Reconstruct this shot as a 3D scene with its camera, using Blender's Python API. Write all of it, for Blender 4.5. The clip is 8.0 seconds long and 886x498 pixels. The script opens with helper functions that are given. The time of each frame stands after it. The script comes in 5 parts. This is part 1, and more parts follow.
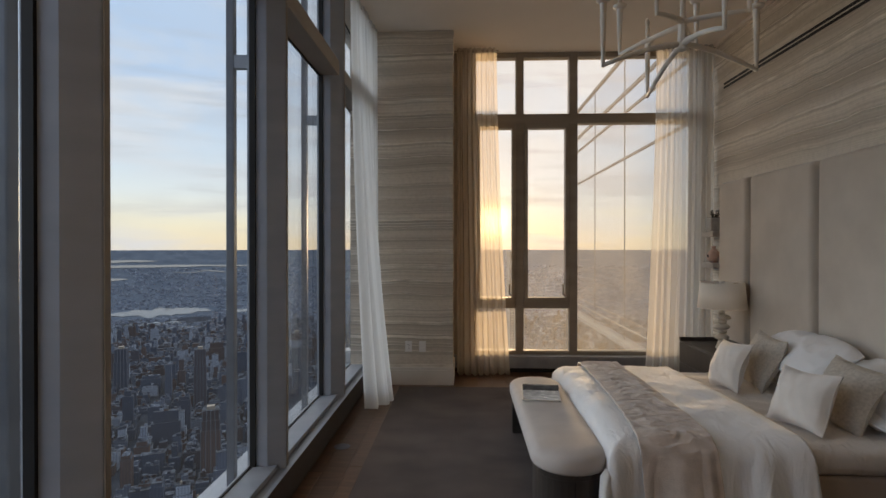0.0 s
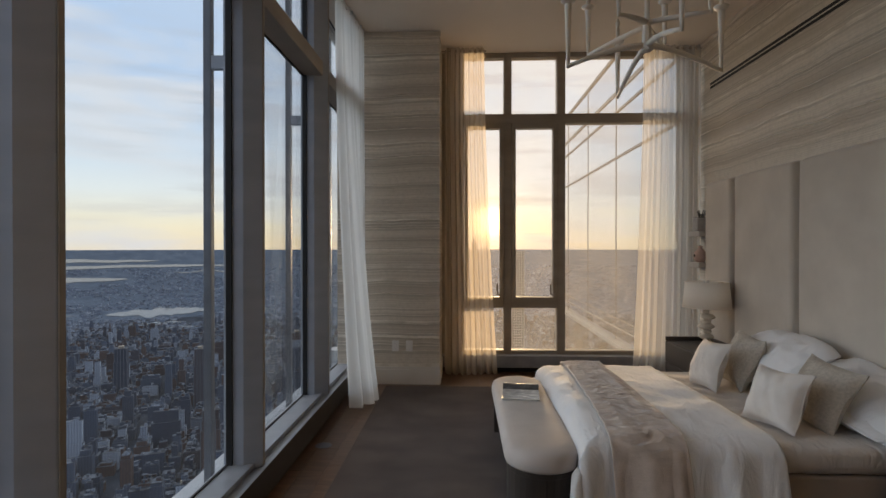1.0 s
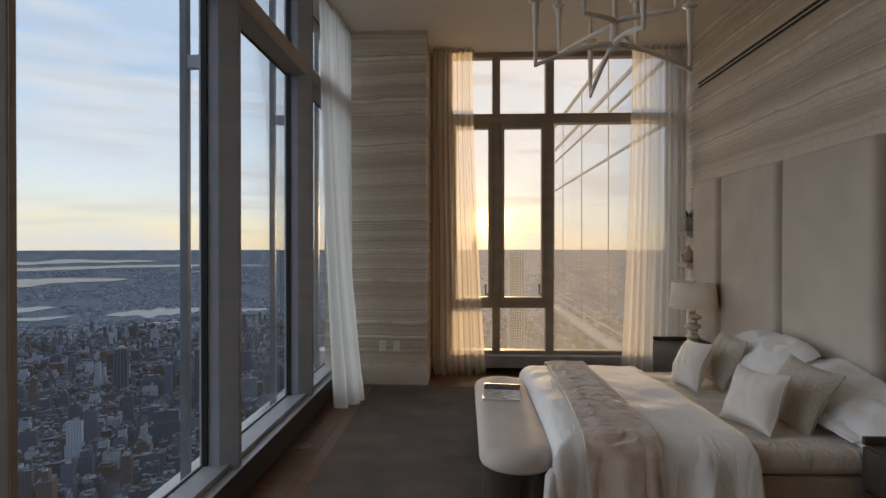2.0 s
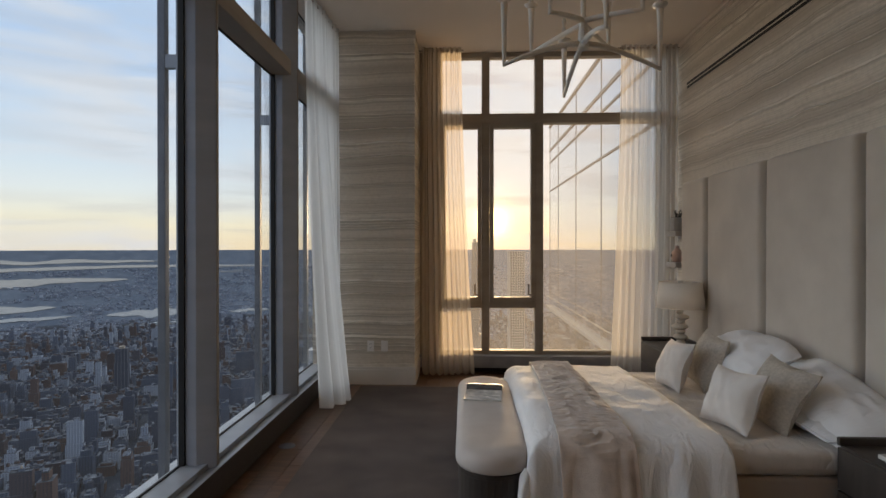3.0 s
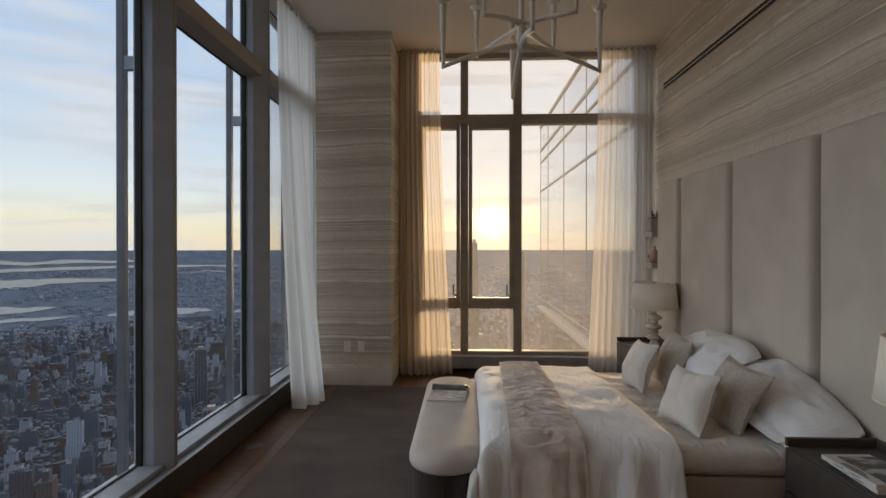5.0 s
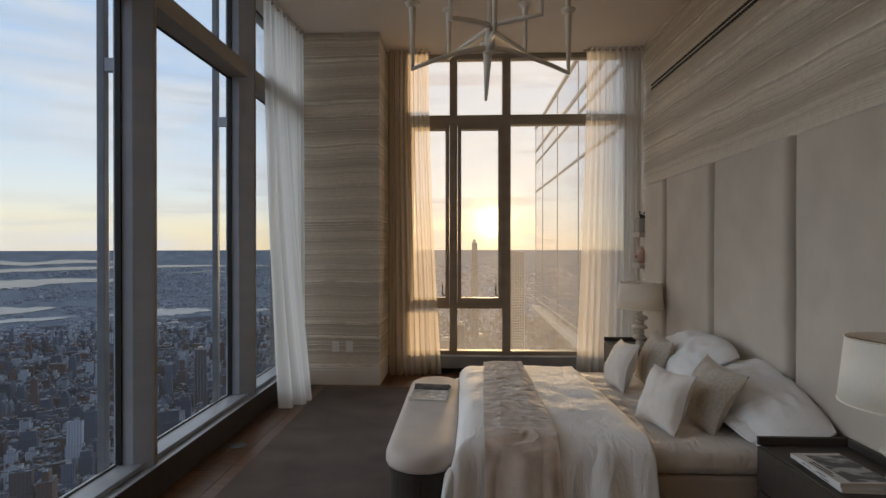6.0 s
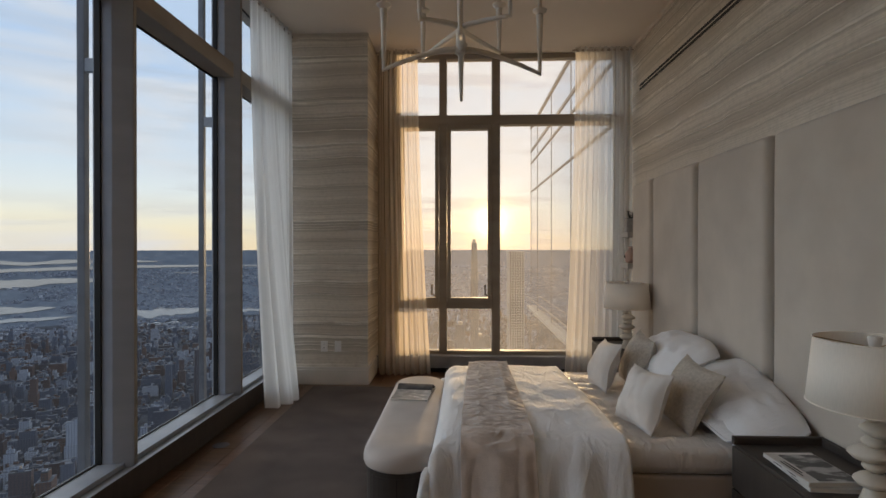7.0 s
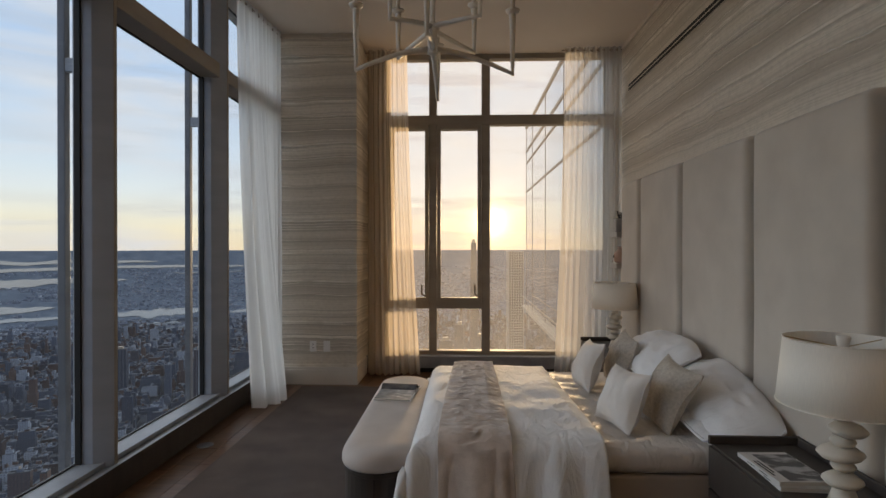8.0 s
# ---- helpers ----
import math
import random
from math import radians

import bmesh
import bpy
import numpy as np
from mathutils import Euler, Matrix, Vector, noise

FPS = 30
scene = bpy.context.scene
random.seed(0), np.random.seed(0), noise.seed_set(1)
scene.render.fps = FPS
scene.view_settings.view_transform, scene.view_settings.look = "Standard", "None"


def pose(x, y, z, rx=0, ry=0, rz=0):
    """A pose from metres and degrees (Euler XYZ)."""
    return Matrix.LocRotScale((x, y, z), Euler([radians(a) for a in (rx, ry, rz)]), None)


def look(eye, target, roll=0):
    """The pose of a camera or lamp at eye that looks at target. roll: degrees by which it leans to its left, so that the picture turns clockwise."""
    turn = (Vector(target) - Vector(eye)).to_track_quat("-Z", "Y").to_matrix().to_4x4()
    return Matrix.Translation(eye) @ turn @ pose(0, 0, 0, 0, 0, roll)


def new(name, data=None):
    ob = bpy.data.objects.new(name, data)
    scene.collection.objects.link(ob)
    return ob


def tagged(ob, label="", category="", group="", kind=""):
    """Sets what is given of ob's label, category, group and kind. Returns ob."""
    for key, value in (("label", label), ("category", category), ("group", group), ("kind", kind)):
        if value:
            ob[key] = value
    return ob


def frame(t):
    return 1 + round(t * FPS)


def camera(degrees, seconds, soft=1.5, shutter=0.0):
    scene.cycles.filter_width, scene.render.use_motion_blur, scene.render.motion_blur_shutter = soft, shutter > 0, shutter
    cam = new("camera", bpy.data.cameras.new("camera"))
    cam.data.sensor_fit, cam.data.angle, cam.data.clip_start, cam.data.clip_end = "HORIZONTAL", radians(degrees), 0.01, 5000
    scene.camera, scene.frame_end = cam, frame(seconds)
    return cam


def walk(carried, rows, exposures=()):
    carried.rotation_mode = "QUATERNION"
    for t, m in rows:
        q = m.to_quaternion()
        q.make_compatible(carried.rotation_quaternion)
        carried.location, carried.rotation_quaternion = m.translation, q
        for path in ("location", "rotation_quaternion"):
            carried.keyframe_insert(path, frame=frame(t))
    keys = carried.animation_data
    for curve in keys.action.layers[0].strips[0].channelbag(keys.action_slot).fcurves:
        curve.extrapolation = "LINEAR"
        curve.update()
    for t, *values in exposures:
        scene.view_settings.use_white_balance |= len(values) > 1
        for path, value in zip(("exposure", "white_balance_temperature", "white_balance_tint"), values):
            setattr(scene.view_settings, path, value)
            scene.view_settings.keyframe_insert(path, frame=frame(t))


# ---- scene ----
# Camera: slid sideways along the room, looking at the far window.
cam = camera(79.0, 8.0)
PATH = [
    (0.0, -0.000, -0.000, 1.529, -0.27, 2.24),
    (0.5, 0.075, -0.009, 1.529, -0.29, 2.25),
    (1.0, 0.147, -0.009, 1.529, -0.30, 2.24),
    (1.5, 0.218, -0.001, 1.527, -0.28, 2.24),
    (3.0, 0.426, 0.017, 1.526, -0.28, 2.31),
    (3.5, 0.491, 0.024, 1.529, -0.28, 2.32),
    (4.0, 0.557, 0.022, 1.529, -0.28, 2.33),
    (4.5, 0.621, 0.020, 1.529, -0.26, 2.32),
    (6.0, 0.821, 0.000, 1.532, -0.24, 2.31),
    (6.5, 0.884, -0.005, 1.532, -0.24, 2.29),
    (7.0, 0.946, -0.002, 1.533, -0.25, 2.28),
    (7.5, 1.005, 0.000, 1.533, -0.26, 2.25),
    (8.0, 1.065, 0.000, 1.532, -0.24, 2.23),
]
walk(cam, [(t, pose(x, y, z, 90 + tilt, 0, turn)) for t, x, y, z, tilt, turn in PATH])

# ---- light: low evening sun ahead, sky all round ----
SUN_AZ, SUN_EL = 2.9, 2.6          # degrees right of +y, degrees above the horizon
world = bpy.data.worlds.new("evening_sky")
scene.world = world
world.use_nodes = True
wn, wl = world.node_tree.nodes, world.node_tree.links
wn.clear()


def wnode(kind, **kw):
    n = wn.new(kind)
    for k, v in kw.items():
        n.inputs[k].default_value = v
    return n


def wmath(op, a, b=None):
    n = wn.new("ShaderNodeMath")
    n.operation = op
    for i, v in enumerate((a, b)):
        if v is None:
            continue
        if isinstance(v, (int, float)):
            n.inputs[i].default_value = v
        else:
            wl.new(v, n.inputs[i])
    return n.outputs[0]


def wramp(fac, stops):
    n = wn.new("ShaderNodeValToRGB")
    e = n.color_ramp.elements
    while len(e) < len(stops):
        e.new(0.5)
    for el, (p, c) in zip(e, stops):
        el.position, el.color = p, (*c, 1)
    wl.new(fac, n.inputs[0])
    return n.outputs[0]


def wmix(kind, fac, a, b):
    n = wn.new("ShaderNodeMix")
    n.data_type, n.blend_type = "RGBA", kind
    n.clamp_factor = True
    for sock, v in ((n.inputs[0], fac), (n.inputs[6], a), (n.inputs[7], b)):
        if isinstance(v, (int, float)):
            sock.default_value = v
        elif isinstance(v, tuple):
            sock.default_value = (*v, 1)
        else:
            wl.new(v, sock)
    return n.outputs[2]


sky = wn.new("ShaderNodeTexSky")
sky.sky_type, sky.sun_disc = "NISHITA", False
sky.sun_elevation, sky.sun_rotation = radians(SUN_EL), radians(SUN_AZ)
sky.air_density, sky.dust_density, sky.ozone_density = 1.0, 0.6, 2.0
tc = wn.new("ShaderNodeTexCoord")
sep = wn.new("ShaderNodeSeparateXYZ")
wl.new(tc.outputs["Generated"], sep.inputs[0])
up = sep.outputs[2]
# thin high cloud: colour by height over the horizon
veil = wramp(up, [
    (0.0, (0.84, 0.70, 0.48)), (0.035, (0.86, 0.77, 0.58)), (0.09, (0.74, 0.77, 0.76)),
    # the stops from 0.55 up are out of view, raised to light the room
    (0.17, (0.56, 0.68, 0.81)), (0.28, (0.41, 0.56, 0.78)), (0.42, (0.46, 0.59, 0.78)), (0.55, (0.95, 0.92, 0.90)), (1.0, (1.5, 1.35, 1.15))])
flat = wn.new("ShaderNodeMapping")
flat.inputs["Scale"].default_value = (1.6, 1.6, 9.0)
flat.inputs["Rotation"].default_value = (0.05, 0.09, 0.4)
wl.new(tc.outputs["Generated"], flat.inputs[0])
cl = wnode("ShaderNodeTexNoise", Scale=2.0, Detail=7.0, Roughness=0.55, Distortion=0.5)
wl.new(flat.outputs[0], cl.inputs["Vector"])
cloud = wramp(cl.outputs[0], [(0.47, (0, 0, 0)), (0.70, (1, 1, 1))])
dot = wn.new("ShaderNodeVectorMath")
dot.operation = "DOT_PRODUCT"
a, e = radians(SUN_AZ), radians(SUN_EL)
sun_dir = Vector((math.sin(a) * math.cos(e), math.cos(a) * math.cos(e), math.sin(e)))
dot.inputs[1].default_value = sun_dir
wl.new(tc.outputs["Generated"], dot.inputs[0])
near = wmath("MAXIMUM", dot.outputs["Value"], 0.0)
# the cloud sheet is thicker round the sun, and thins out at the skyline
bank = wmath("MULTIPLY", wmath("MULTIPLY", wmath("POWER", near, 7.0), 0.85), wramp(up, [(0.05, (0, 0, 0)), (0.16, (1, 1, 1))]))
sheet = wmix("MIX", wmath("MINIMUM", wmath("ADD", wmath("MULTIPLY", cloud, 0.8), bank), 0.92), veil, (0.69, 0.695, 0.72))
low = wn.new("ShaderNodeMapping")
low.inputs["Scale"].default_value = (2.2, 2.2, 26.0)
low.inputs["Rotation"].default_value = (0.015, 0.02, 1.1)
wl.new(tc.outputs["Generated"], low.inputs[0])
st = wnode("ShaderNodeTexNoise", Scale=1.5, Detail=8.0, Roughness=0.6, Distortion=0.3)
wl.new(low.outputs[0], st.inputs["Vector"])
bars = wramp(st.outputs[0], [(0.49, (0, 0, 0)), (0.63, (1, 1, 1))])
sheet = wmix("MIX", wmath("MULTIPLY", bars, wmath("ADD", wmath("MULTIPLY", wmath("POWER", near, 8.0), 0.6), 0.18)), sheet, (0.47, 0.46, 0.49))
# warm glow round the low sun
wide = wmath("MULTIPLY", wmath("POWER", near, 60.0), 0.035)
mid = wmath("MULTIPLY", wmath("POWER", near, 500.0), 0.42)
core = wmath("MULTIPLY", wmath("POWER", near, 3200.0), 5.0)
glow = wmath("ADD", wmath("ADD", wide, mid), core)
tint = wn.new("ShaderNodeVectorMath")
tint.operation = "SCALE"
tint.inputs[0].default_value = (1.0, 0.66, 0.22)
wl.new(glow, tint.inputs["Scale"])
lit = wmix("ADD", 1.0, sheet, tint.outputs[0])
half = wmix("MIX", 0.012, lit, sky.outputs[0])
# unseen sky abeam of the window wall, raised to brighten the room
abeam = wramp(wmath("MULTIPLY", sep.outputs[0], -1.0), [(0.66, (1, 1, 1)), (1.0, (3.5, 3.36, 3.2))])
half = wmix("MULTIPLY", 1.0, half, abeam)
# the sky away from the sunset is darker and bluer
dusk = wramp(wmath("ADD", wmath("MULTIPLY", sep.outputs[1], 0.5), 0.5), [(0.15, (0.42, 0.45, 0.52)), (0.58, (1, 1, 1))])
half = wmix("MULTIPLY", 1.0, half, dusk)
# below the horizon: the hazy far land
below = wmath("LESS_THAN", up, -0.012)
land = wmix("MIX", below, half, (0.20, 0.24, 0.32))
bg = wnode("ShaderNodeBackground", Strength=0.95)
wl.new(land, bg.inputs[0])
wo = wn.new("ShaderNodeOutputWorld")
wl.new(bg.outputs[0], wo.inputs[0])

sun = new("sun", bpy.data.lights.new("sun", "SUN"))
sun.data.energy, sun.data.angle, sun.data.color = 3.3, radians(5.0), (1.0, 0.68, 0.36)
sun.matrix_world = look(tuple(sun_dir * 50), (0, 0, 0))
scene.view_settings.exposure = 0.30

# ---- materials ----


def mat(name, rough=0.6, metal=0.0):
    m = bpy.data.materials.new(name)
    m.use_nodes = True
    b = m.node_tree.nodes["Principled BSDF"]
    b.inputs["Roughness"].default_value, b.inputs["Metallic"].default_value = rough, metal
    return m, m.node_tree.nodes, m.node_tree.links, b


def surface(name, colors, scale=(6, 6, 6), rough=0.6, metal=0.0, bump=0.0, bump_scale=60.0, detail=5.0, sheen=0.0, spread=(0.35, 0.65), rough_var=0.1, crease=0.0, crease_scale=7.0):
    """Two-scale variation: broad noise picks between colours, fine noise gives grain and relief."""
    m, n, l, b = mat(name, rough, metal)
    tc = n.new("ShaderNodeTexCoord")
    mp = n.new("ShaderNodeMapping")
    mp.inputs["Scale"].default_value = scale
    l.new(tc.outputs["Object"], mp.inputs[0])
    no = n.new("ShaderNodeTexNoise")
    no.inputs["Scale"].default_value, no.inputs["Detail"].default_value = 1.0, detail
    l.new(mp.outputs[0], no.inputs["Vector"])
    r = n.new("ShaderNodeValToRGB")
    for el, p, c in zip(r.color_ramp.elements, spread, (colors[0], colors[-1])):
        el.position, el.color = p, (*c, 1)
    l.new(no.outputs[0], r.inputs[0])
    l.new(r.outputs[0], b.inputs["Base Color"])
    rr = n.new("ShaderNodeMapRange")
    rr.inputs[3].default_value, rr.inputs[4].default_value = max(0.02, rough - rough_var), min(1, rough + rough_var)
    l.new(no.outputs[0], rr.inputs[0])
    l.new(rr.outputs[0], b.inputs["Roughness"])
    if bump:
        fine = n.new("ShaderNodeTexNoise")
        fine.inputs["Scale"].default_value, fine.inputs["Detail"].default_value = bump_scale, 3.0
        l.new(tc.outputs["Object"], fine.inputs["Vector"])
        bp = n.new("ShaderNodeBump")
        bp.inputs["Strength"].default_value, bp.inputs["Distance"].default_value = bump, 0.01
        l.new(fine.outputs[0], bp.inputs["Height"])
        l.new(bp.outputs[0], b.inputs["Normal"])
        if crease:
            wide = n.new("ShaderNodeTexNoise")
            wide.inputs["Scale"].default_value, wide.inputs["Detail"].default_value, wide.inputs["Distortion"].default_value = crease_scale, 4.0, 1.4
            mq = n.new("ShaderNodeMapping")
            mq.inputs["Scale"].default_value = (1.5, 0.8, 0.45)
            l.new(tc.outputs["Object"], mq.inputs[0])
            l.new(mq.outputs[0], wide.inputs["Vector"])
            b2 = n.new("ShaderNodeBump")
            b2.inputs["Strength"].default_value, b2.inputs["Distance"].default_value = crease, 0.03
            l.new(wide.outputs[0], b2.inputs["Height"])
            l.new(b2.outputs[0], bp.inputs["Normal"])
    if sheen:
        b.inputs["Sheen Weight"].default_value = sheen
    return m


M_FRAME = surface("bronze_grey_metal", [(0.36, 0.40, 0.465), (0.41, 0.45, 0.515)], (2, 2, 9), 0.45, 0.1, 0.03, 200)
M_FRAME_WARM = surface("bronze_brown_metal", [(0.30, 0.265, 0.22), (0.36, 0.32, 0.27)], (2, 2, 9), 0.58, 0.1, 0.03, 200)
M_FIN = surface("grey_outer_metal", [(0.13, 0.15, 0.185), (0.17, 0.19, 0.225)], (2, 2, 9), 0.4, 0.3)
M_GASKET = surface("black_gasket", [(0.01, 0.01, 0.011), (0.02, 0.02, 0.02)], rough=0.6)
M_SILL = surface("grey_painted_sill", [(0.22, 0.23, 0.25), (0.28, 0.29, 0.31)], rough=0.34, bump=0.03)
M_LEDGE = surface("pale_satin_sill", [(0.275, 0.305, 0.355), (0.335, 0.365, 0.415)], rough=0.34, bump=0.02)
M_CEIL = surface("ceiling_paint", [(0.76, 0.685, 0.60), (0.82, 0.745, 0.66)], (1, 1, 1), 0.7, 0, 0.05, 90)
M_WHITE = surface("white_trim_paint", [(0.70, 0.66, 0.60), (0.78, 0.74, 0.68)], (2, 2, 2), 0.45, 0, 0.04, 60)
M_PLATE = surface("white_switch_plastic", [(0.82, 0.80, 0.77), (0.86, 0.84, 0.81)], rough=0.35)
M_SHELF = surface("pale_grey_shelf_paint", [(0.42, 0.40, 0.375), (0.48, 0.46, 0.43)], rough=0.5, bump=0.03)
M_RUG = surface("taupe_rug", [(0.074, 0.056, 0.050), (0.148, 0.115, 0.103)], (2.2, 3.2, 3), 0.95, 0, 0.8, 220, detail=8.0, sheen=0.08, spread=(0.3, 0.72))
M_HEAD = surface("greige_suede", [(0.49, 0.435, 0.37), (0.575, 0.515, 0.44)], (2.5, 2.5, 2.5), 0.9, 0, 0.12, 320, sheen=0.35)
M_LINEN = surface("white_linen", [(0.795, 0.80, 0.81), (0.855, 0.86, 0.865)], (3, 3, 3), 0.85, 0, 0.2, 240, sheen=0.2, crease=0.48)
M_SHEET = surface("ivory_sheet", [(0.60, 0.55, 0.50), (0.68, 0.63, 0.575)], (3, 3, 3), 0.5, 0, 0.05, 300, sheen=0.15, crease=0.6, crease_scale=9.0)
M_BASE = surface("taupe_bed_linen", [(0.40, 0.335, 0.28), (0.46, 0.39, 0.33)], (3, 3, 3), 0.85, 0, 0.1, 260)
M_THROW = surface("taupe_velvet_throw", [(0.50, 0.42, 0.36), (0.66, 0.57, 0.50)], (9, 9, 9), 0.8, 0, 0.3, 160, sheen=0.6)
M_BEIGE = surface("beige_woven_fabric", [(0.43, 0.39, 0.33), (0.55, 0.50, 0.43)], (60, 60, 60), 0.95, 0, 0.5, 220)
M_BOUCLE = surface("ivory_boucle", [(0.56, 0.515, 0.485), (0.61, 0.565, 0.53)], (6, 6, 6), 0.95, 0, 0.35, 260)
M_IVORY = surface("ivory_cotton_weave", [(0.68, 0.64, 0.595), (0.74, 0.70, 0.655)], (8, 8, 8), 0.95, 0, 0.4, 260, crease=0.3, crease_scale=6.0)
M_DARK = surface("dark_taupe_veneer", [(0.034, 0.027, 0.023), (0.058, 0.047, 0.040)], (3, 14, 3), 0.5, 0, 0.08, 120)
M_BLACK = surface("black_void", [(0.008, 0.008, 0.008), (0.014, 0.013, 0.012)], rough=0.8)
M_PLASTER = surface("white_plaster", [(0.66, 0.62, 0.56), (0.74, 0.70, 0.64)], (8, 8, 8), 0.75, 0, 0.25, 50)
M_CERAMIC = surface("cream_ceramic", [(0.55, 0.50, 0.42), (0.63, 0.58, 0.50)], (9, 9, 9), 0.5, 0, 0.1, 70)
M_BRASS = surface("aged_brass", [(0.45, 0.32, 0.16), (0.55, 0.40, 0.22)], rough=0.35, metal=1.0)


def glass_mat(name, tint, gloss, haze_film=0.0):
    """Thin pane: mostly clear, with a little mirror that grows at grazing angles, and an added film that scatters
    sunlight in place of outdoor haze.
    """
    m = bpy.data.materials.new(name)
    m.use_nodes = True
    n, l = m.node_tree.nodes, m.node_tree.links
    n.clear()
    o, mx = n.new("ShaderNodeOutputMaterial"), n.new("ShaderNodeMixShader")
    tr, gl, fr = n.new("ShaderNodeBsdfTransparent"), n.new("ShaderNodeBsdfGlossy"), n.new("ShaderNodeLayerWeight")
    fr.inputs[0].default_value = 0.06
    tr.inputs[0].default_value = (*tint, 1)
    gl.inputs["Roughness"].default_value = 0.0
    k = n.new("ShaderNodeMath")
    k.operation = "MULTIPLY"
    k.inputs[1].default_value = gloss
    l.new(fr.outputs[0], k.inputs[0])
    l.new(k.outputs[0], mx.inputs[0]), l.new(tr.outputs[0], mx.inputs[1]), l.new(gl.outputs[0], mx.inputs[2])
    # Milky film on the pane stands in for haze over the city.
    if haze_film:
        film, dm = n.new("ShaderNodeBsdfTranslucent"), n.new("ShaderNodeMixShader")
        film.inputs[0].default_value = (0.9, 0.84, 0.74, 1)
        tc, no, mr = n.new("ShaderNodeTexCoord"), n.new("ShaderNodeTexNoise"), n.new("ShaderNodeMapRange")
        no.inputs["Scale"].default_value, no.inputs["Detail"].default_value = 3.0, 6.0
        mr.inputs[3].default_value, mr.inputs[4].default_value = haze_film * 0.6, haze_film * 1.4
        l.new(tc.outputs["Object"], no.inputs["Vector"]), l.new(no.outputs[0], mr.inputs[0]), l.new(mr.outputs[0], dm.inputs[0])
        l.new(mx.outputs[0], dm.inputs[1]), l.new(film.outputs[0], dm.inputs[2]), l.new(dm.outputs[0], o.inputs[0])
    else:
        l.new(mx.outputs[0], o.inputs[0])
    return m


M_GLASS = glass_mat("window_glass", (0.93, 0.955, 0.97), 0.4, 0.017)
M_GLASS_FAR = glass_mat("hazy_window_glass", (0.93, 0.94, 0.94), 0.8, 0.105)


def sheer_mat(name, color, open_share, through_share=0.72):
    """Sheer cloth: threads that pass and scatter light, with gaps between them."""
    m = bpy.data.materials.new(name)
    m.use_nodes = True
    n, l = m.node_tree.nodes, m.node_tree.links
    n.clear()
    o = n.new("ShaderNodeOutputMaterial")
    df, tl, tp = n.new("ShaderNodeBsdfDiffuse"), n.new("ShaderNodeBsdfTranslucent"), n.new("ShaderNodeBsdfTransparent")
    tc, no, rp = n.new("ShaderNodeTexCoord"), n.new("ShaderNodeTexNoise"), n.new("ShaderNodeValToRGB")
    mp = n.new("ShaderNodeMapping")
    mp.inputs["Scale"].default_value = (60, 60, 2)
    l.new(tc.outputs["Object"], mp.inputs[0])
    l.new(mp.outputs[0], no.inputs["Vector"])
    rp.color_ramp.elements[0].color = (*[c * 0.88 for c in color], 1)
    rp.color_ramp.elements[1].color = (*color, 1)
    l.new(no.outputs[0], rp.inputs[0])
    l.new(rp.outputs[0], df.inputs[0]), l.new(rp.outputs[0], tl.inputs[0])
    a, b = n.new("ShaderNodeMixShader"), n.new("ShaderNodeMixShader")
    a.inputs[0].default_value, b.inputs[0].default_value = through_share, open_share
    l.new(df.outputs[0], a.inputs[1]), l.new(tl.outputs[0], a.inputs[2])
    l.new(a.outputs[0], b.inputs[1]), l.new(tp.outputs[0], b.inputs[2])
    l.new(b.outputs[0], o.inputs[0])
    return m


M_SHEER = sheer_mat("white_sheer", (0.88, 0.87, 0.85), 0.14)
M_SHEER_PALE = sheer_mat("pale_sheer", (0.92, 0.89, 0.84), 0.42)
# The low sun's golden cast is put into this cream cloth colour.
M_SHEER_WARM = sheer_mat("sunlit_cream_sheer", (0.86, 0.775, 0.66), 0.36)


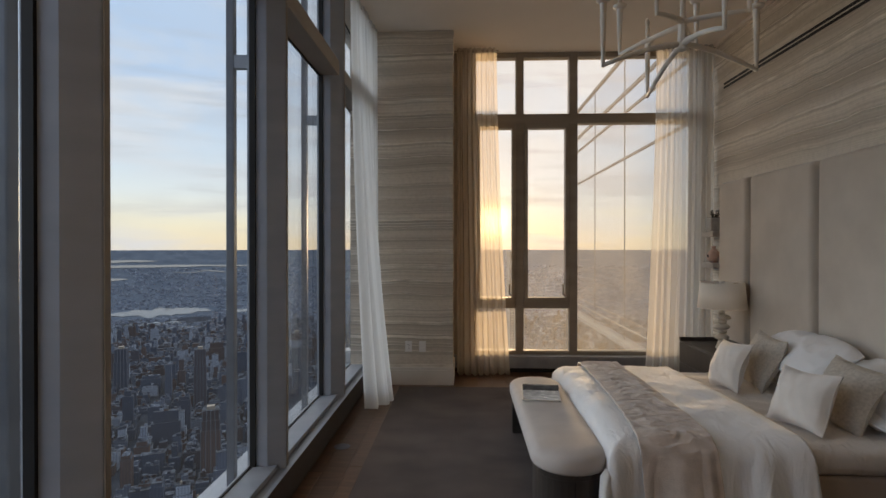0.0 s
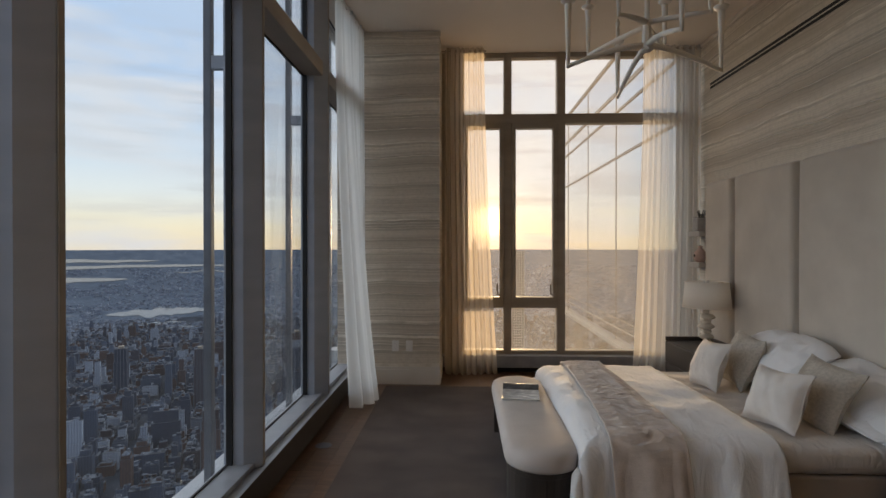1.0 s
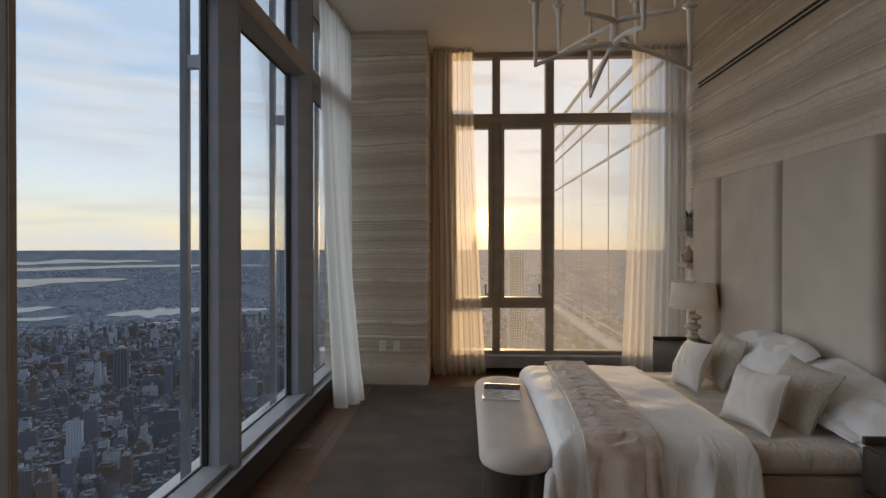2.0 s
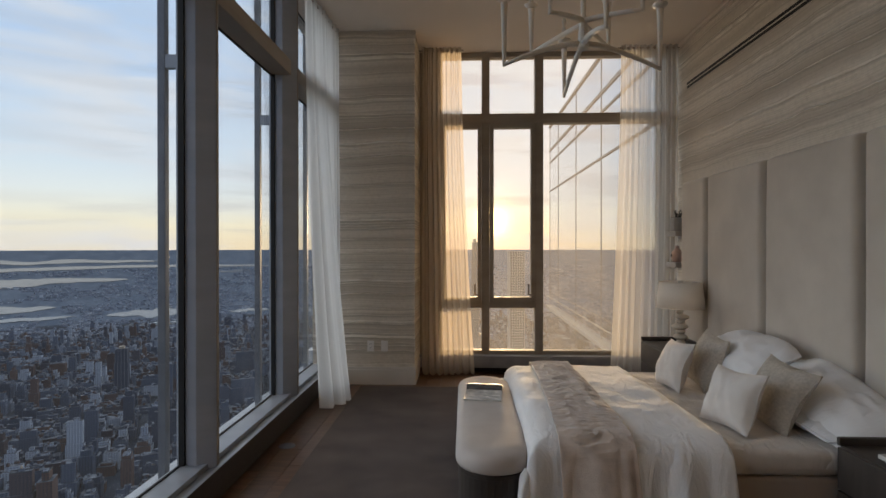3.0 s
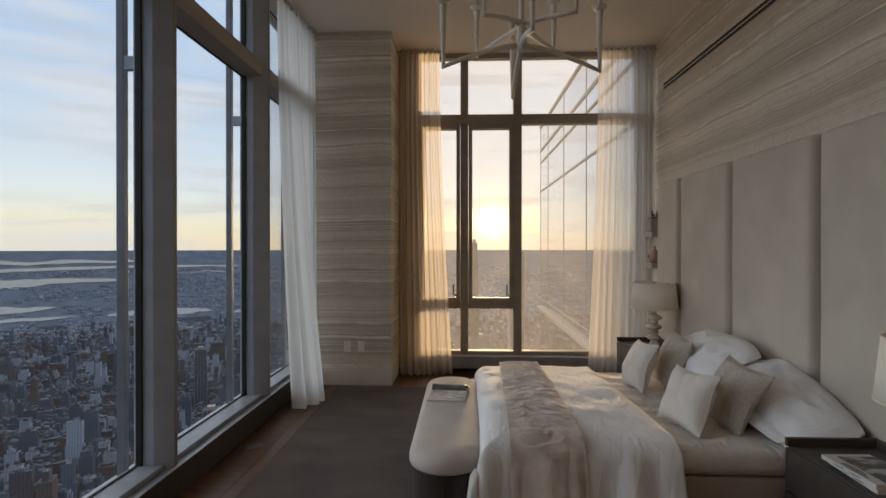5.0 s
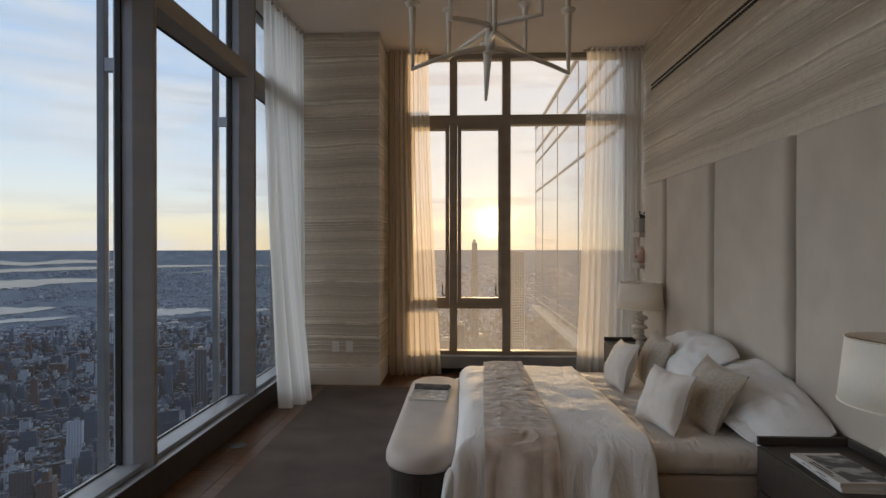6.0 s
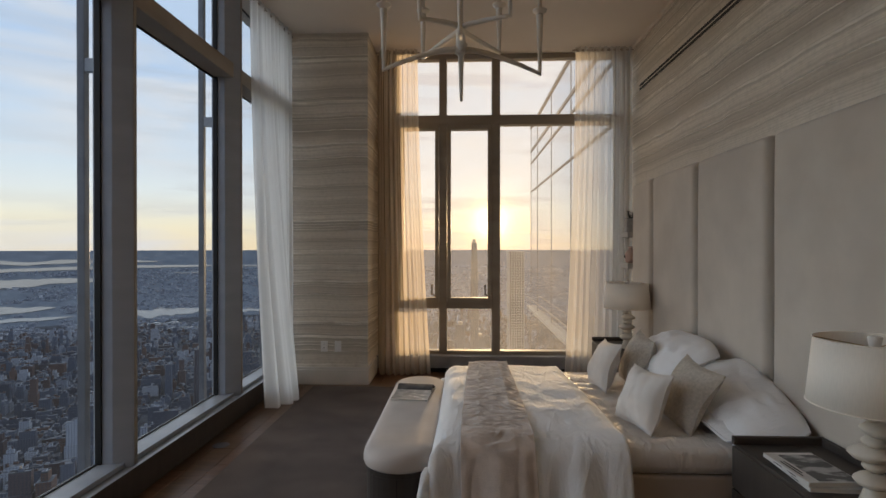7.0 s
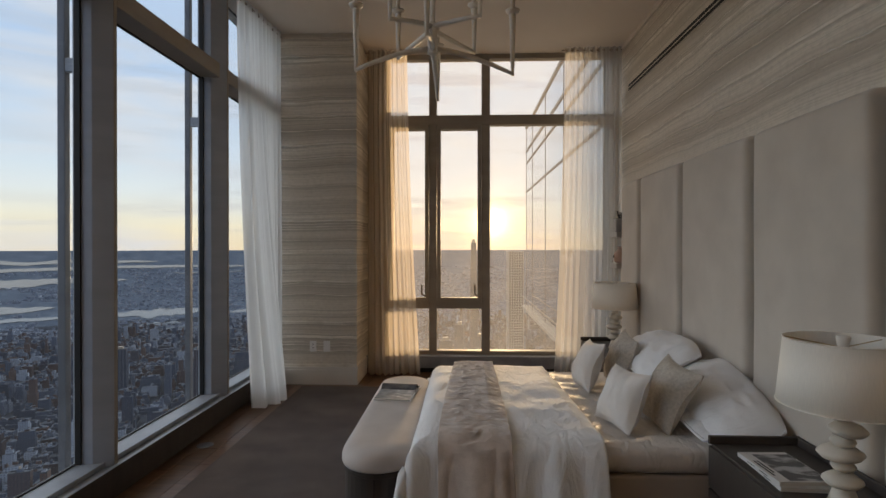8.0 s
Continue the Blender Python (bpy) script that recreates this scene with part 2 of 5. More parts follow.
def strata_mat(name):
    """Wallpaper with wavy horizontal bands, like layered stone."""
    m, n, l, b = mat(name, 0.75)
    g = n.new("ShaderNodeNewGeometry")
    s = n.new("ShaderNodeSeparateXYZ")
    l.new(g.outputs["Position"], s.inputs[0])
    wob = n.new("ShaderNodeTexNoise")
    wob.inputs["Scale"].default_value, wob.inputs["Detail"].default_value = 2.4, 6.0
    l.new(g.outputs["Position"], wob.inputs["Vector"])

    def m2(op, a, bb):
        k = n.new("ShaderNodeMath")
        k.operation = op
        for i, v in enumerate((a, bb)):
            if isinstance(v, (int, float)):
                k.inputs[i].default_value = v
            else:
                l.new(v, k.inputs[i])
        return k.outputs[0]

    # the layers run level with a slow wander
    slow = n.new("ShaderNodeTexNoise")
    slow.inputs["Scale"].default_value, slow.inputs["Detail"].default_value = 0.9, 2.0
    l.new(g.outputs["Position"], slow.inputs["Vector"])
    zz = m2("ADD", m2("ADD", s.outputs[2], m2("MULTIPLY", wob.outputs[0], 0.035)), m2("MULTIPLY", slow.outputs[0], 0.10))

    def layer(scale, detail, shift=0.0):
        t = n.new("ShaderNodeTexNoise")
        t.noise_dimensions = "1D"
        t.inputs["Scale"].default_value, t.inputs["Detail"].default_value = scale, detail
        l.new(m2("ADD", zz, shift), t.inputs["W"])
        return t.outputs[0]

    def span(v, a, c, lo, hi):
        r = n.new("ShaderNodeMapRange")
        for i, q in enumerate((a, c, lo, hi)):
            r.inputs[i + 1].default_value = q
        l.new(v, r.inputs[0])
        return r.outputs[0]

    def blend(fac, a, c):
        k = n.new("ShaderNodeMix")
        k.data_type = "RGBA"
        l.new(fac, k.inputs[0])
        l.new(a, k.inputs[6])
        k.inputs[7].default_value = (*c, 1)
        return k.outputs[2]

    r = n.new("ShaderNodeValToRGB")
    for el, p, c in zip(r.color_ramp.elements, (0.30, 0.70), ((0.55, 0.485, 0.40), (0.83, 0.76, 0.65))):
        el.position, el.color = p, (*c, 1)
    l.new(layer(5.0, 5.0), r.inputs[0])
    # fine streaks, a few dark threads, and pale raised veins at uneven heights
    streak = span(layer(64.0, 4.0), 0.40, 0.62, 0.0, 0.24)
    col = blend(streak, r.outputs[0], (0.40, 0.35, 0.28))
    edge = m2("ABSOLUTE", m2("SUBTRACT", layer(6.5, 2.0, 3.1), 0.5), 0.0)
    vein = span(edge, 0.005, 0.020, 1.0, 0.0)
    # A shifted dark copy of the veins paints a shadow beneath them.
    under = span(m2("ABSOLUTE", m2("SUBTRACT", layer(6.5, 2.0, 3.116), 0.5), 0.0), 0.010, 0.05, 0.38, 0.0)
    grit = n.new("ShaderNodeTexNoise")
    grit.inputs["Scale"].default_value, grit.inputs["Detail"].default_value = 26.0, 6.0
    l.new(g.outputs["Position"], grit.inputs["Vector"])
    col = blend(span(grit.outputs[0], 0.45, 0.75, 0.0, 0.3), col, (0.42, 0.37, 0.30))
    col = blend(under, col, (0.36, 0.315, 0.25))
    fleck = n.new("ShaderNodeTexNoise")
    fleck.inputs["Scale"].default_value, fleck.inputs["Detail"].default_value = 5.0, 5.0
    l.new(g.outputs["Position"], fleck.inputs["Vector"])
    col = blend(m2("MULTIPLY", vein, span(fleck.outputs[0], 0.35, 0.6, 0.35, 1.0)), col, (0.88, 0.82, 0.72))
    l.new(col, b.inputs["Base Color"])
    bp = n.new("ShaderNodeBump")
    bp.inputs["Strength"].default_value, bp.inputs["Distance"].default_value = 0.75, 0.014
    l.new(m2("ADD", vein, m2("MULTIPLY", streak, -1.0)), bp.inputs["Height"])
    l.new(bp.outputs[0], b.inputs["Normal"])
    return m


M_PAPER = strata_mat("strata_wallpaper")


def wood_mat(name):
    m, n, l, b = mat(name, 0.35)
    tc, mp, no, r = n.new("ShaderNodeTexCoord"), n.new("ShaderNodeMapping"), n.new("ShaderNodeTexNoise"), n.new("ShaderNodeValToRGB")
    mp.inputs["Scale"].default_value = (2.0, 18.0, 4.0)
    l.new(tc.outputs["Object"], mp.inputs[0])
    l.new(mp.outputs[0], no.inputs["Vector"])
    no.inputs["Scale"].default_value, no.inputs["Detail"].default_value = 2.0, 8.0
    r.color_ramp.elements[0].position, r.color_ramp.elements[0].color = 0.3, (0.095, 0.047, 0.022, 1)
    r.color_ramp.elements[1].position, r.color_ramp.elements[1].color = 0.75, (0.20, 0.108, 0.054, 1)
    l.new(no.outputs[0], r.inputs[0])
    oi, hv = n.new("ShaderNodeObjectInfo"), n.new("ShaderNodeHueSaturation")
    mr = n.new("ShaderNodeMapRange")
    mr.inputs[3].default_value, mr.inputs[4].default_value = 0.75, 1.2
    l.new(oi.outputs["Random"], mr.inputs[0])
    l.new(mr.outputs[0], hv.inputs["Value"])
    l.new(r.outputs[0], hv.inputs["Color"])
    l.new(hv.outputs[0], b.inputs["Base Color"])
    return m


M_WOOD = wood_mat("brown_oak_floor")

# ---- mesh helpers ----


def part(name, bm, material, parent=None, label="", smooth=False):
    me = bpy.data.meshes.new(name)
    bm.to_mesh(me)
    bm.free()
    me.materials.append(material)
    if smooth:
        me.polygons.foreach_set("use_smooth", [True] * len(me.polygons))
    ob = new(name, me)
    if parent:
        ob.parent = parent
    if label:
        ob["label"] = label
    return ob


def thing(name, x, y, z, label, category, group="", kind=""):
    ob = new(name)
    ob.location = (x, y, z)
    ob.empty_display_size = 0.1
    return tagged(ob, label, category, group, kind)


def box(x0, x1, y0, y1, z0, z1, bevel=0.0, seg=2, bm=None):
    bm = bm or bmesh.new()
    made = bmesh.ops.create_cube(bm, size=1.0)["verts"]
    bmesh.ops.transform(bm, matrix=Matrix.LocRotScale(((x0 + x1) / 2, (y0 + y1) / 2, (z0 + z1) / 2), None, (abs(x1 - x0), abs(y1 - y0), abs(z1 - z0))), verts=made)
    if bevel:
        ed = [e for e in bm.edges if all(v in made for v in e.verts)]
        bmesh.ops.bevel(bm, geom=ed, offset=bevel, segments=seg, profile=0.5, affect="EDGES")
    return bm


def prism(outline, z0, z1, bm=None):
    """Upright prism over a plan outline (counter-clockwise x, y)."""
    bm = bm or bmesh.new()
    lo = [bm.verts.new((x, y, z0)) for x, y in outline]
    hi = [bm.verts.new((x, y, z1)) for x, y in outline]
    k = len(outline)
    for i in range(k):
        bm.faces.new((lo[i], lo[(i + 1) % k], hi[(i + 1) % k], hi[i]))
    bm.faces.new(lo[::-1])
    bm.faces.new(hi)
    return bm


def lathe(profile, seg=32, bm=None, cx=0, cy=0, cap=True):
    """Turned body from (radius, height) pairs."""
    bm = bm or bmesh.new()
    rings = [[bm.verts.new((cx + r * math.cos(2 * math.pi * i / seg), cy + r * math.sin(2 * math.pi * i / seg), z)) for i in range(seg)] for r, z in profile]
    for a, b in zip(rings, rings[1:]):
        for i in range(seg):
            bm.faces.new((a[i], a[(i + 1) % seg], b[(i + 1) % seg], b[i]))
    if cap:
        bm.faces.new(rings[0][::-1])
        bm.faces.new(rings[-1])
    return bm


def tube(points, radii, seg=10, bm=None):
    """Round bar along points with a radius at each."""
    bm = bm or bmesh.new()
    pts = [Vector(p) for p in points]
    rings = []
    for i, p in enumerate(pts):
        d = (pts[min(i + 1, len(pts) - 1)] - pts[max(i - 1, 0)]).normalized()
        s = d.cross(Vector((0, 0, 1)) if abs(d.z) < 0.95 else Vector((0, 1, 0))).normalized()
        u = s.cross(d)
        r = radii[i] if isinstance(radii, (list, tuple)) else radii
        rings.append([bm.verts.new(p + r * (math.cos(2 * math.pi * k / seg) * s + math.sin(2 * math.pi * k / seg) * u)) for k in range(seg)])
    for a, b in zip(rings, rings[1:]):
        for i in range(seg):
            bm.faces.new((a[i], a[(i + 1) % seg], b[(i + 1) % seg], b[i]))
    bm.faces.new(rings[0][::-1])
    bm.faces.new(rings[-1])
    bmesh.ops.recalc_face_normals(bm, faces=bm.faces)
    return bm


def grid_mesh(nu, nv, fn, bm=None):
    """Sheet of nu x nv cells; fn(u, v) gives each corner."""
    bm = bm or bmesh.new()
    vs = [[bm.verts.new(fn(i / nu, j / nv)) for j in range(nv + 1)] for i in range(nu + 1)]
    for i in range(nu):
        for j in range(nv):
            bm.faces.new((vs[i][j], vs[i + 1][j], vs[i + 1][j + 1], vs[i][j + 1]))
    return bm


def structure(name, bm, material, label, category):
    return tagged(part(name, bm, material), label, category, "", "structure")


CEIL, X_L, X_R, Y_F, Y_B = 3.90, -1.28, 2.95, 6.72, -3.2

# ---- room shell ----
T = 0.2
structure("floor", box(X_L - 0.1, X_R + T, Y_B - T, Y_F + 0.1, -0.25, -0.012), M_WOOD, "brown oak subfloor under the planks", "floor")
structure("ceiling", box(X_L - 0.1, X_R + T, Y_B - T, Y_F + 0.1, CEIL, CEIL + T), M_CEIL, "smooth warm white painted ceiling", "ceiling")
structure("wall_right", box(X_R, X_R + T, Y_B, Y_F + 0.1, -0.012, CEIL), M_PAPER, "wall papered with wavy stone-like bands", "wall")
structure("wall_back", box(X_L - 0.1, X_R + T, Y_B - T, Y_B, -0.012, CEIL), M_PAPER, "papered wall behind the room", "wall")
PIER_X, PIER_Y = -0.124, 5.92
structure("wall_pier", box(X_L + 0.02, PIER_X, PIER_Y, Y_F - 0.02, -0.012, CEIL), M_PAPER, "corner pier papered with banded stone pattern", "wall")


def skirting(name, x0, x1, y0, y1):
    """Tall moulded base board: flat face with a small stepped top."""
    bm = box(x0, x1, y0, y1, 0, 0.165, 0.004)
    box(x0 + 0.004 if x1 > x0 else x0, x1 - 0.004, y0 + 0.006, y1, 0.165, 0.195, 0.005, bm=bm)
    return structure(name, bm, M_WHITE, "tall white painted base board", "baseboard")


skirting("baseboard_pier", X_L + 0.25, PIER_X + 0.012, PIER_Y - 0.018, PIER_Y - 0.001)
structure("baseboard_return", box(PIER_X + 0.001, PIER_X + 0.013, PIER_Y, 6.5, 0, 0.19, 0.004), M_WHITE, "white base board on the pier's side", "baseboard")
structure("cornice_pier", box(X_L + 0.02, PIER_X + 0.012, PIER_Y - 0.014, PIER_Y - 0.001, CEIL - 0.07, CEIL - 0.003, 0.006), M_PAPER, "thin edge strip under the ceiling", "trim")

structure("cornice_right", box(X_R - 0.03, X_R - 0.001, Y_B, Y_F - 0.11, CEIL - 0.045, CEIL - 0.002, 0.006), M_CEIL, "thin painted strip under the ceiling", "trim")
structure("cornice_right_lower", box(X_R - 0.014, X_R - 0.001, Y_B, Y_F - 0.11, CEIL - 0.085, CEIL - 0.047, 0.004), M_PAPER, "narrow papered edge strip under the ceiling", "trim")

# ---- left glazed wall ----
Y_W = 0.06          # the glazing starts here; unseen solid wall behind it, added to cut light
MULL = [(0.0, 0.10), (1.51, 1.59), (3.147, 3.235), (4.672, 4.81), (6.12, 6.24)]
X_G, X_IN, Z_SILL, Z_TR0, Z_TR1 = -1.27, -1.075, 0.215, 3.03, 3.16


def window_wall_left():
    w = thing("window_1", X_G, 3.0, 0, "floor to ceiling window wall with grey metal mullions", "window", "", "structure")
    w.location = (0, 0, 0)
    for a, b in MULL:
        # deep mullion with a chamfered nose
        pts = [(X_IN, b - 0.03), (X_IN, b), (X_IN - 0.095, b + 0.06), (X_G - 0.02, b + 0.06), (X_G - 0.02, a), (X_IN - 0.095, a)]
        m = part("mullion", prism(pts, 0.06, CEIL), M_FRAME, w)
        bev = m.modifiers.new("edge", "BEVEL")
        bev.width, bev.segments = 0.004, 2
        part("edge_strip", box(X_IN + 0.0005, X_IN + 0.005, b - 0.028, b - 0.002, 0.2, CEIL - 0.002), M_FRAME_WARM, w, "brown edge strip")
        part("fin", box(-1.46, -1.41, a + 0.095, a + 0.145, -2, 6, 0.006), M_FIN, w, "slim outside metal fin")
        for zb in (2.62, 4.3):
            if b < 6:
                part("bracket", box(-1.42, X_G - 0.022, a + 0.10, a + 0.14, zb, zb + 0.085, 0.004), M_FRAME, w)
    for (a0, a), (b, b1) in zip(MULL, MULL[1:]):
        y0, y1 = a + 0.06, b
        part("transom", box(X_IN - 0.02, X_G - 0.01, y0 - 0.02, y1 + 0.02, Z_TR0, Z_TR1, 0.008), M_FRAME_WARM, w)
        for z0, z1 in ((Z_SILL, Z_TR0), (Z_TR1, CEIL)):
            g0, g1 = y0 - 0.005, y1 + 0.004
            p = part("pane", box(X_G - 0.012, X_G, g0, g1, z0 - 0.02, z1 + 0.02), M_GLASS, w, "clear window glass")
            p.visible_shadow = False
            bm = box(X_G, X_G + 0.035, g1 - 0.018, g1 + 0.004, z0, z1)
            box(X_G, X_G + 0.012, g0, g1, z0, z0 + 0.014, bm=bm)
            box(X_G, X_G + 0.012, g0, g1, z1 - 0.014, z1, bm=bm)
            part("gasket", bm, M_GASKET, w)
    part("sill", box(X_G - 0.02, -1.115, Y_W, 6.0, 0.19, Z_SILL + 0.006, 0.004), M_LEDGE, w, "pale grey metal sill")
    part("sill_cover", box(X_G - 0.02, -1.062, Y_W, 6.0, 0.06, 0.19, 0.002), M_SILL, w)
    part("sill_front", box(-1.062, -1.042, Y_W, 6.0, 0.012, 0.197, 0.003), M_DARK, w, "taupe cover panel below a painted edge highlight")
    # Pale strip paints the highlight along the cover's front edge.
    part("edge_highlight", box(-1.062, -1.040, Y_W, 6.0, 0.1975, 0.2015, 0.001), M_LEDGE, w)
    # Black filler paints the shadow gap under the sill panel.
    part("toe_recess_shade", box(X_G, -1.07, Y_W, 6.0, -0.01, 0.06), M_BLACK, w)
    return w


window_wall_left()
# Out of view: solid wall added to keep light off the near right side.
structure("light_block_wall", box(X_L - 0.1, -1.09, Y_B, Y_W - 0.062, -0.012, CEIL), M_PAPER, "unseen papered wall added beside the glazing to block light", "wall")
structure("spandrel_left", box(X_G - 0.3, X_G - 0.02, Y_B - T, Y_F, -3, 0.05), M_FRAME, "grey metal spandrel below the window wall", "wall")

# ---- far window ----


def far_window():
    w = thing("window_2", 0, 0, 0, "tall far window with bronze frames and two casements", "window", "", "structure")
    yf0, yf1 = 6.62, 6.74
    g = 6.70
    xl, xr = PIER_X, X_R
    part("jamb", box(xl + 0.001, 0.12, yf0 - 0.02, yf1, 0.2, CEIL - 0.001, 0.004), M_FRAME_WARM, w)
    part("head", box(xl + 0.25, xr, yf0, yf1, CEIL - 0.06, CEIL, 0.004), M_FRAME_WARM, w)
    part("apron", box(xl, xr, 6.50, yf1, 0.06, 0.205, 0.006), M_SILL, w, "painted window apron")
    # Shade below the apron, put in as a black box.
    part("toe_recess_shade", box(xl, xr, 6.56, yf1, -0.01, 0.06), M_BLACK, w)
    part("bottom_rail", box(xl, xr, yf0, yf1, 0.205, 0.25, 0.004), M_FRAME_WARM, w)
    part("transom", box(xl, xr, yf0 - 0.01, yf1, 3.03, 3.15, 0.006), M_FRAME_WARM, w)
    bars = [(0.121, 0.15), (0.635, 0.73), (1.283, 1.385), (2.87, 2.95)]
    for a, b in bars:
        part("mullion", box(a, b, yf0 - 0.005, yf1, 0.2, CEIL, 0.006), M_FRAME_WARM, w)
    for (a0, a), (b, b1) in zip(bars, bars[1:]):
        zz = [(0.25, 0.77), (0.88, 3.03), (3.15, CEIL - 0.06)] if b < 1.3 else [(0.25, 3.03), (3.15, CEIL - 0.06)]
        for z0, z1 in zz:
            p = part("pane", box(a - 0.01, b + 0.01, g, g + 0.01, z0 - 0.01, z1 + 0.01), M_GLASS_FAR, w, "clear window glass")
            p.visible_shadow = False
        if b < 1.3:
            part("rail", box(a, b, yf0, yf1, 0.77, 0.85, 0.005), M_FRAME_WARM, w)
            sash = part("sash", box(a + 0.004, a + 0.05, yf0 - 0.03, g, 0.85, 3.03, 0.004), M_FRAME_WARM, w, "bronze casement sash")
            part("sash_stile", box(b - 0.05, b - 0.004, yf0 - 0.03, g, 0.85, 3.03, 0.004), M_FRAME_WARM, sash)
            part("sash_rail", box(a + 0.05, b - 0.05, yf0 - 0.03, g, 0.85, 0.905, 0.004), M_FRAME_WARM, sash)
            part("sash_rail", box(a + 0.05, b - 0.05, yf0 - 0.03, g, 2.97, 3.03, 0.004), M_FRAME_WARM, sash)
            xh = b - 0.085
            hb = tube([(xh + 0.055, yf0 - 0.035, 0.93), (xh + 0.055, yf0 - 0.07, 0.93), (xh, yf0 - 0.075, 0.95), (xh, yf0 - 0.075, 1.07)], 0.011, 8)
            part("handle", hb, M_FRAME_WARM, sash, "bronze casement handle")
    return w


far_window()
structure("spandrel_far", box(X_L - 0.3, X_R + 0.1, 6.76, 7.0, -3, 0.2), M_FRAME, "metal spandrel below the far window", "wall")

# ---- rug ----
tagged(part("rug", box(-0.70, 2.79, -2.7, 5.80, 0.0, 0.014, 0.005), M_RUG), "large low-pile taupe wool rug on the oak floor", "rug")
HX = 2.815

# ---- headboard wall ----


def headboard():
    h = thing("headboard", 0, 0, 0, "wall-wide channelled headboard in greige suede", "headboard")
    cuts = [0.28, 1.32, 2.36, 3.38, 4.44, 5.46, 6.10]
    # Dark backing added to deepen the shade in the channel seams.
    part("seam_shade_backing", box(HX + 0.123, X_R - 0.002, -0.9, 6.09, 0.02, 2.20), M_DARK, h)
    for y0, y1 in zip([-0.8] + cuts, cuts):
        def pad(u, v):
            # soft upholstered face: rounded at the sides and top, slightly full in the middle
            y, z = y0 + 0.02 + (y1 - y0 - 0.04) * u, 0.02 + 2.215 * v
            e = min(u, 1 - u) * (y1 - y0)
            t = (2.235 - z)
            q = max(0.0, 1 - e / 0.04)
            soft = max(0.0, 1 - e / 0.07)
            fall = 0.122 * (1 - math.sqrt(1 - 0.99 * q ** 2)) + 0.016 * soft ** 2 + max(0.0, 1 - t / 0.04) ** 2 * 0.06
            n = noise.noise(Vector((y * 1.7, z * 1.3, 4.0))) * 0.004
            corner = max(0.0, 1 - e / 0.05) ** 2
            z -= 0.055 * corner * max(0.0, 1 - t / 0.3)
            if u in (0.0, 1.0) or v == 1.0:
                fall = 0.125
            return (HX + fall + n - 0.006 * math.sin(math.pi * u), y, z)
        us = [0, 0.0006, 0.0014, 0.0025, 0.004, 0.01, 0.018, 0.028, 0.04, 0.055, 0.075, 0.095, 0.115, 0.14] + [0.16 + 0.74 * k / 12 for k in range(13)] + [0.912, 0.925, 0.945, 0.96, 0.972, 0.982, 0.99, 0.996, 0.9975, 0.9986, 0.9994, 1]
        vs = [0] + [k / 16 for k in range(1, 16)] + [0.96, 0.98, 0.986, 0.992, 0.997, 1]
        bm = bmesh.new()
        vv = [[bm.verts.new(pad(u, v)) for v in vs] for u in us]
        for i in range(len(us) - 1):
            for j in range(len(vs) - 1):
                bm.faces.new((vv[i][j], vv[i][j + 1], vv[i + 1][j + 1], vv[i + 1][j]))
        part("channel", bm, M_HEAD, h, smooth=True)
    return h


headboard()

vent = thing("slot_diffuser", 0, 0, 0, "long black double-slot air diffuser in the papered wall", "air vent")
part("frame", box(X_R - 0.004, X_R - 0.001, -1.0, 6.24, 3.303, 3.391), M_PAPER, vent)
for zs in (3.314, 3.355):
    part("slot", box(X_R - 0.007, X_R - 0.004, -0.99, 6.225, zs, zs + 0.026), M_BLACK, vent)

for zs in (1.285, 1.64):
    sh = thing("wall_shelf", 2.87, 6.30, zs, "small grey painted wall shelf beside the headboard", "shelf", "wall shelves")
    part("board", box(-0.08, 0.078, -0.15, 0.15, 0, 0.058, 0.004), M_SHELF, sh)
    part("cleat", box(0.06, 0.079, -0.13, 0.13, -0.03, 0, 0.002), M_SHELF, sh)


def planter():
    p = thing("planter", 2.865, 6.28, 1.70, "square grey pot with a dark dried plant", "plant pot")
    part("pot", box(-0.065, 0.065, -0.065, 0.065, 0, 0.155, 0.008), surface("grey_stone_pot", [(0.36, 0.35, 0.34), (0.45, 0.44, 0.42)], (20, 20, 20), 0.8, 0, 0.2), p)
    part("soil", box(-0.055, 0.055, -0.055, 0.055, 0.155, 0.160), M_BLACK, p)
    rnd = random.Random(5)
    bm = bmesh.new()
    for _ in range(26):
        a, r, h = rnd.uniform(0, 6.28), rnd.uniform(0.01, 0.07), rnd.uniform(0.03, 0.09)
        tip = (r * math.cos(a), r * math.sin(a), 0.157 + h)
        tube([(r * 0.4 * math.cos(a), r * 0.4 * math.sin(a), 0.157), tip], [0.003, 0.002], 5, bm)
        c = Vector(tip)
        d = Vector((math.cos(a), math.sin(a), 0.3)) * 0.02
        s = Vector((-math.sin(a), math.cos(a), 0.2)) * 0.012
        vs = [bm.verts.new(q) for q in (c - d, c + s, c + d, c - s)]
        bm.faces.new(vs)
    part("leaves", bm, surface("dried_black_leaf", [(0.015, 0.015, 0.012), (0.03, 0.03, 0.025)]), p)


planter()
vase = thing("vase", 2.865, 6.29, 1.343, "pinkish clay bottle vase with a pierced middle", "vase")
M_CLAY = surface("pink_clay", [(0.52, 0.36, 0.30), (0.62, 0.45, 0.38)], (25, 25, 25), 0.8, 0, 0.2)
bm = lathe([(0.035, 0), (0.062, 0.03), (0.072, 0.075), (0.058, 0.12), (0.03, 0.15), (0.02, 0.165), (0.027, 0.19)], 28)
part("body", bm, M_CLAY, vase, smooth=True)
part("mouth", lathe([(0.02, 0.188), (0.022, 0.192)], 20), M_BLACK, vase)
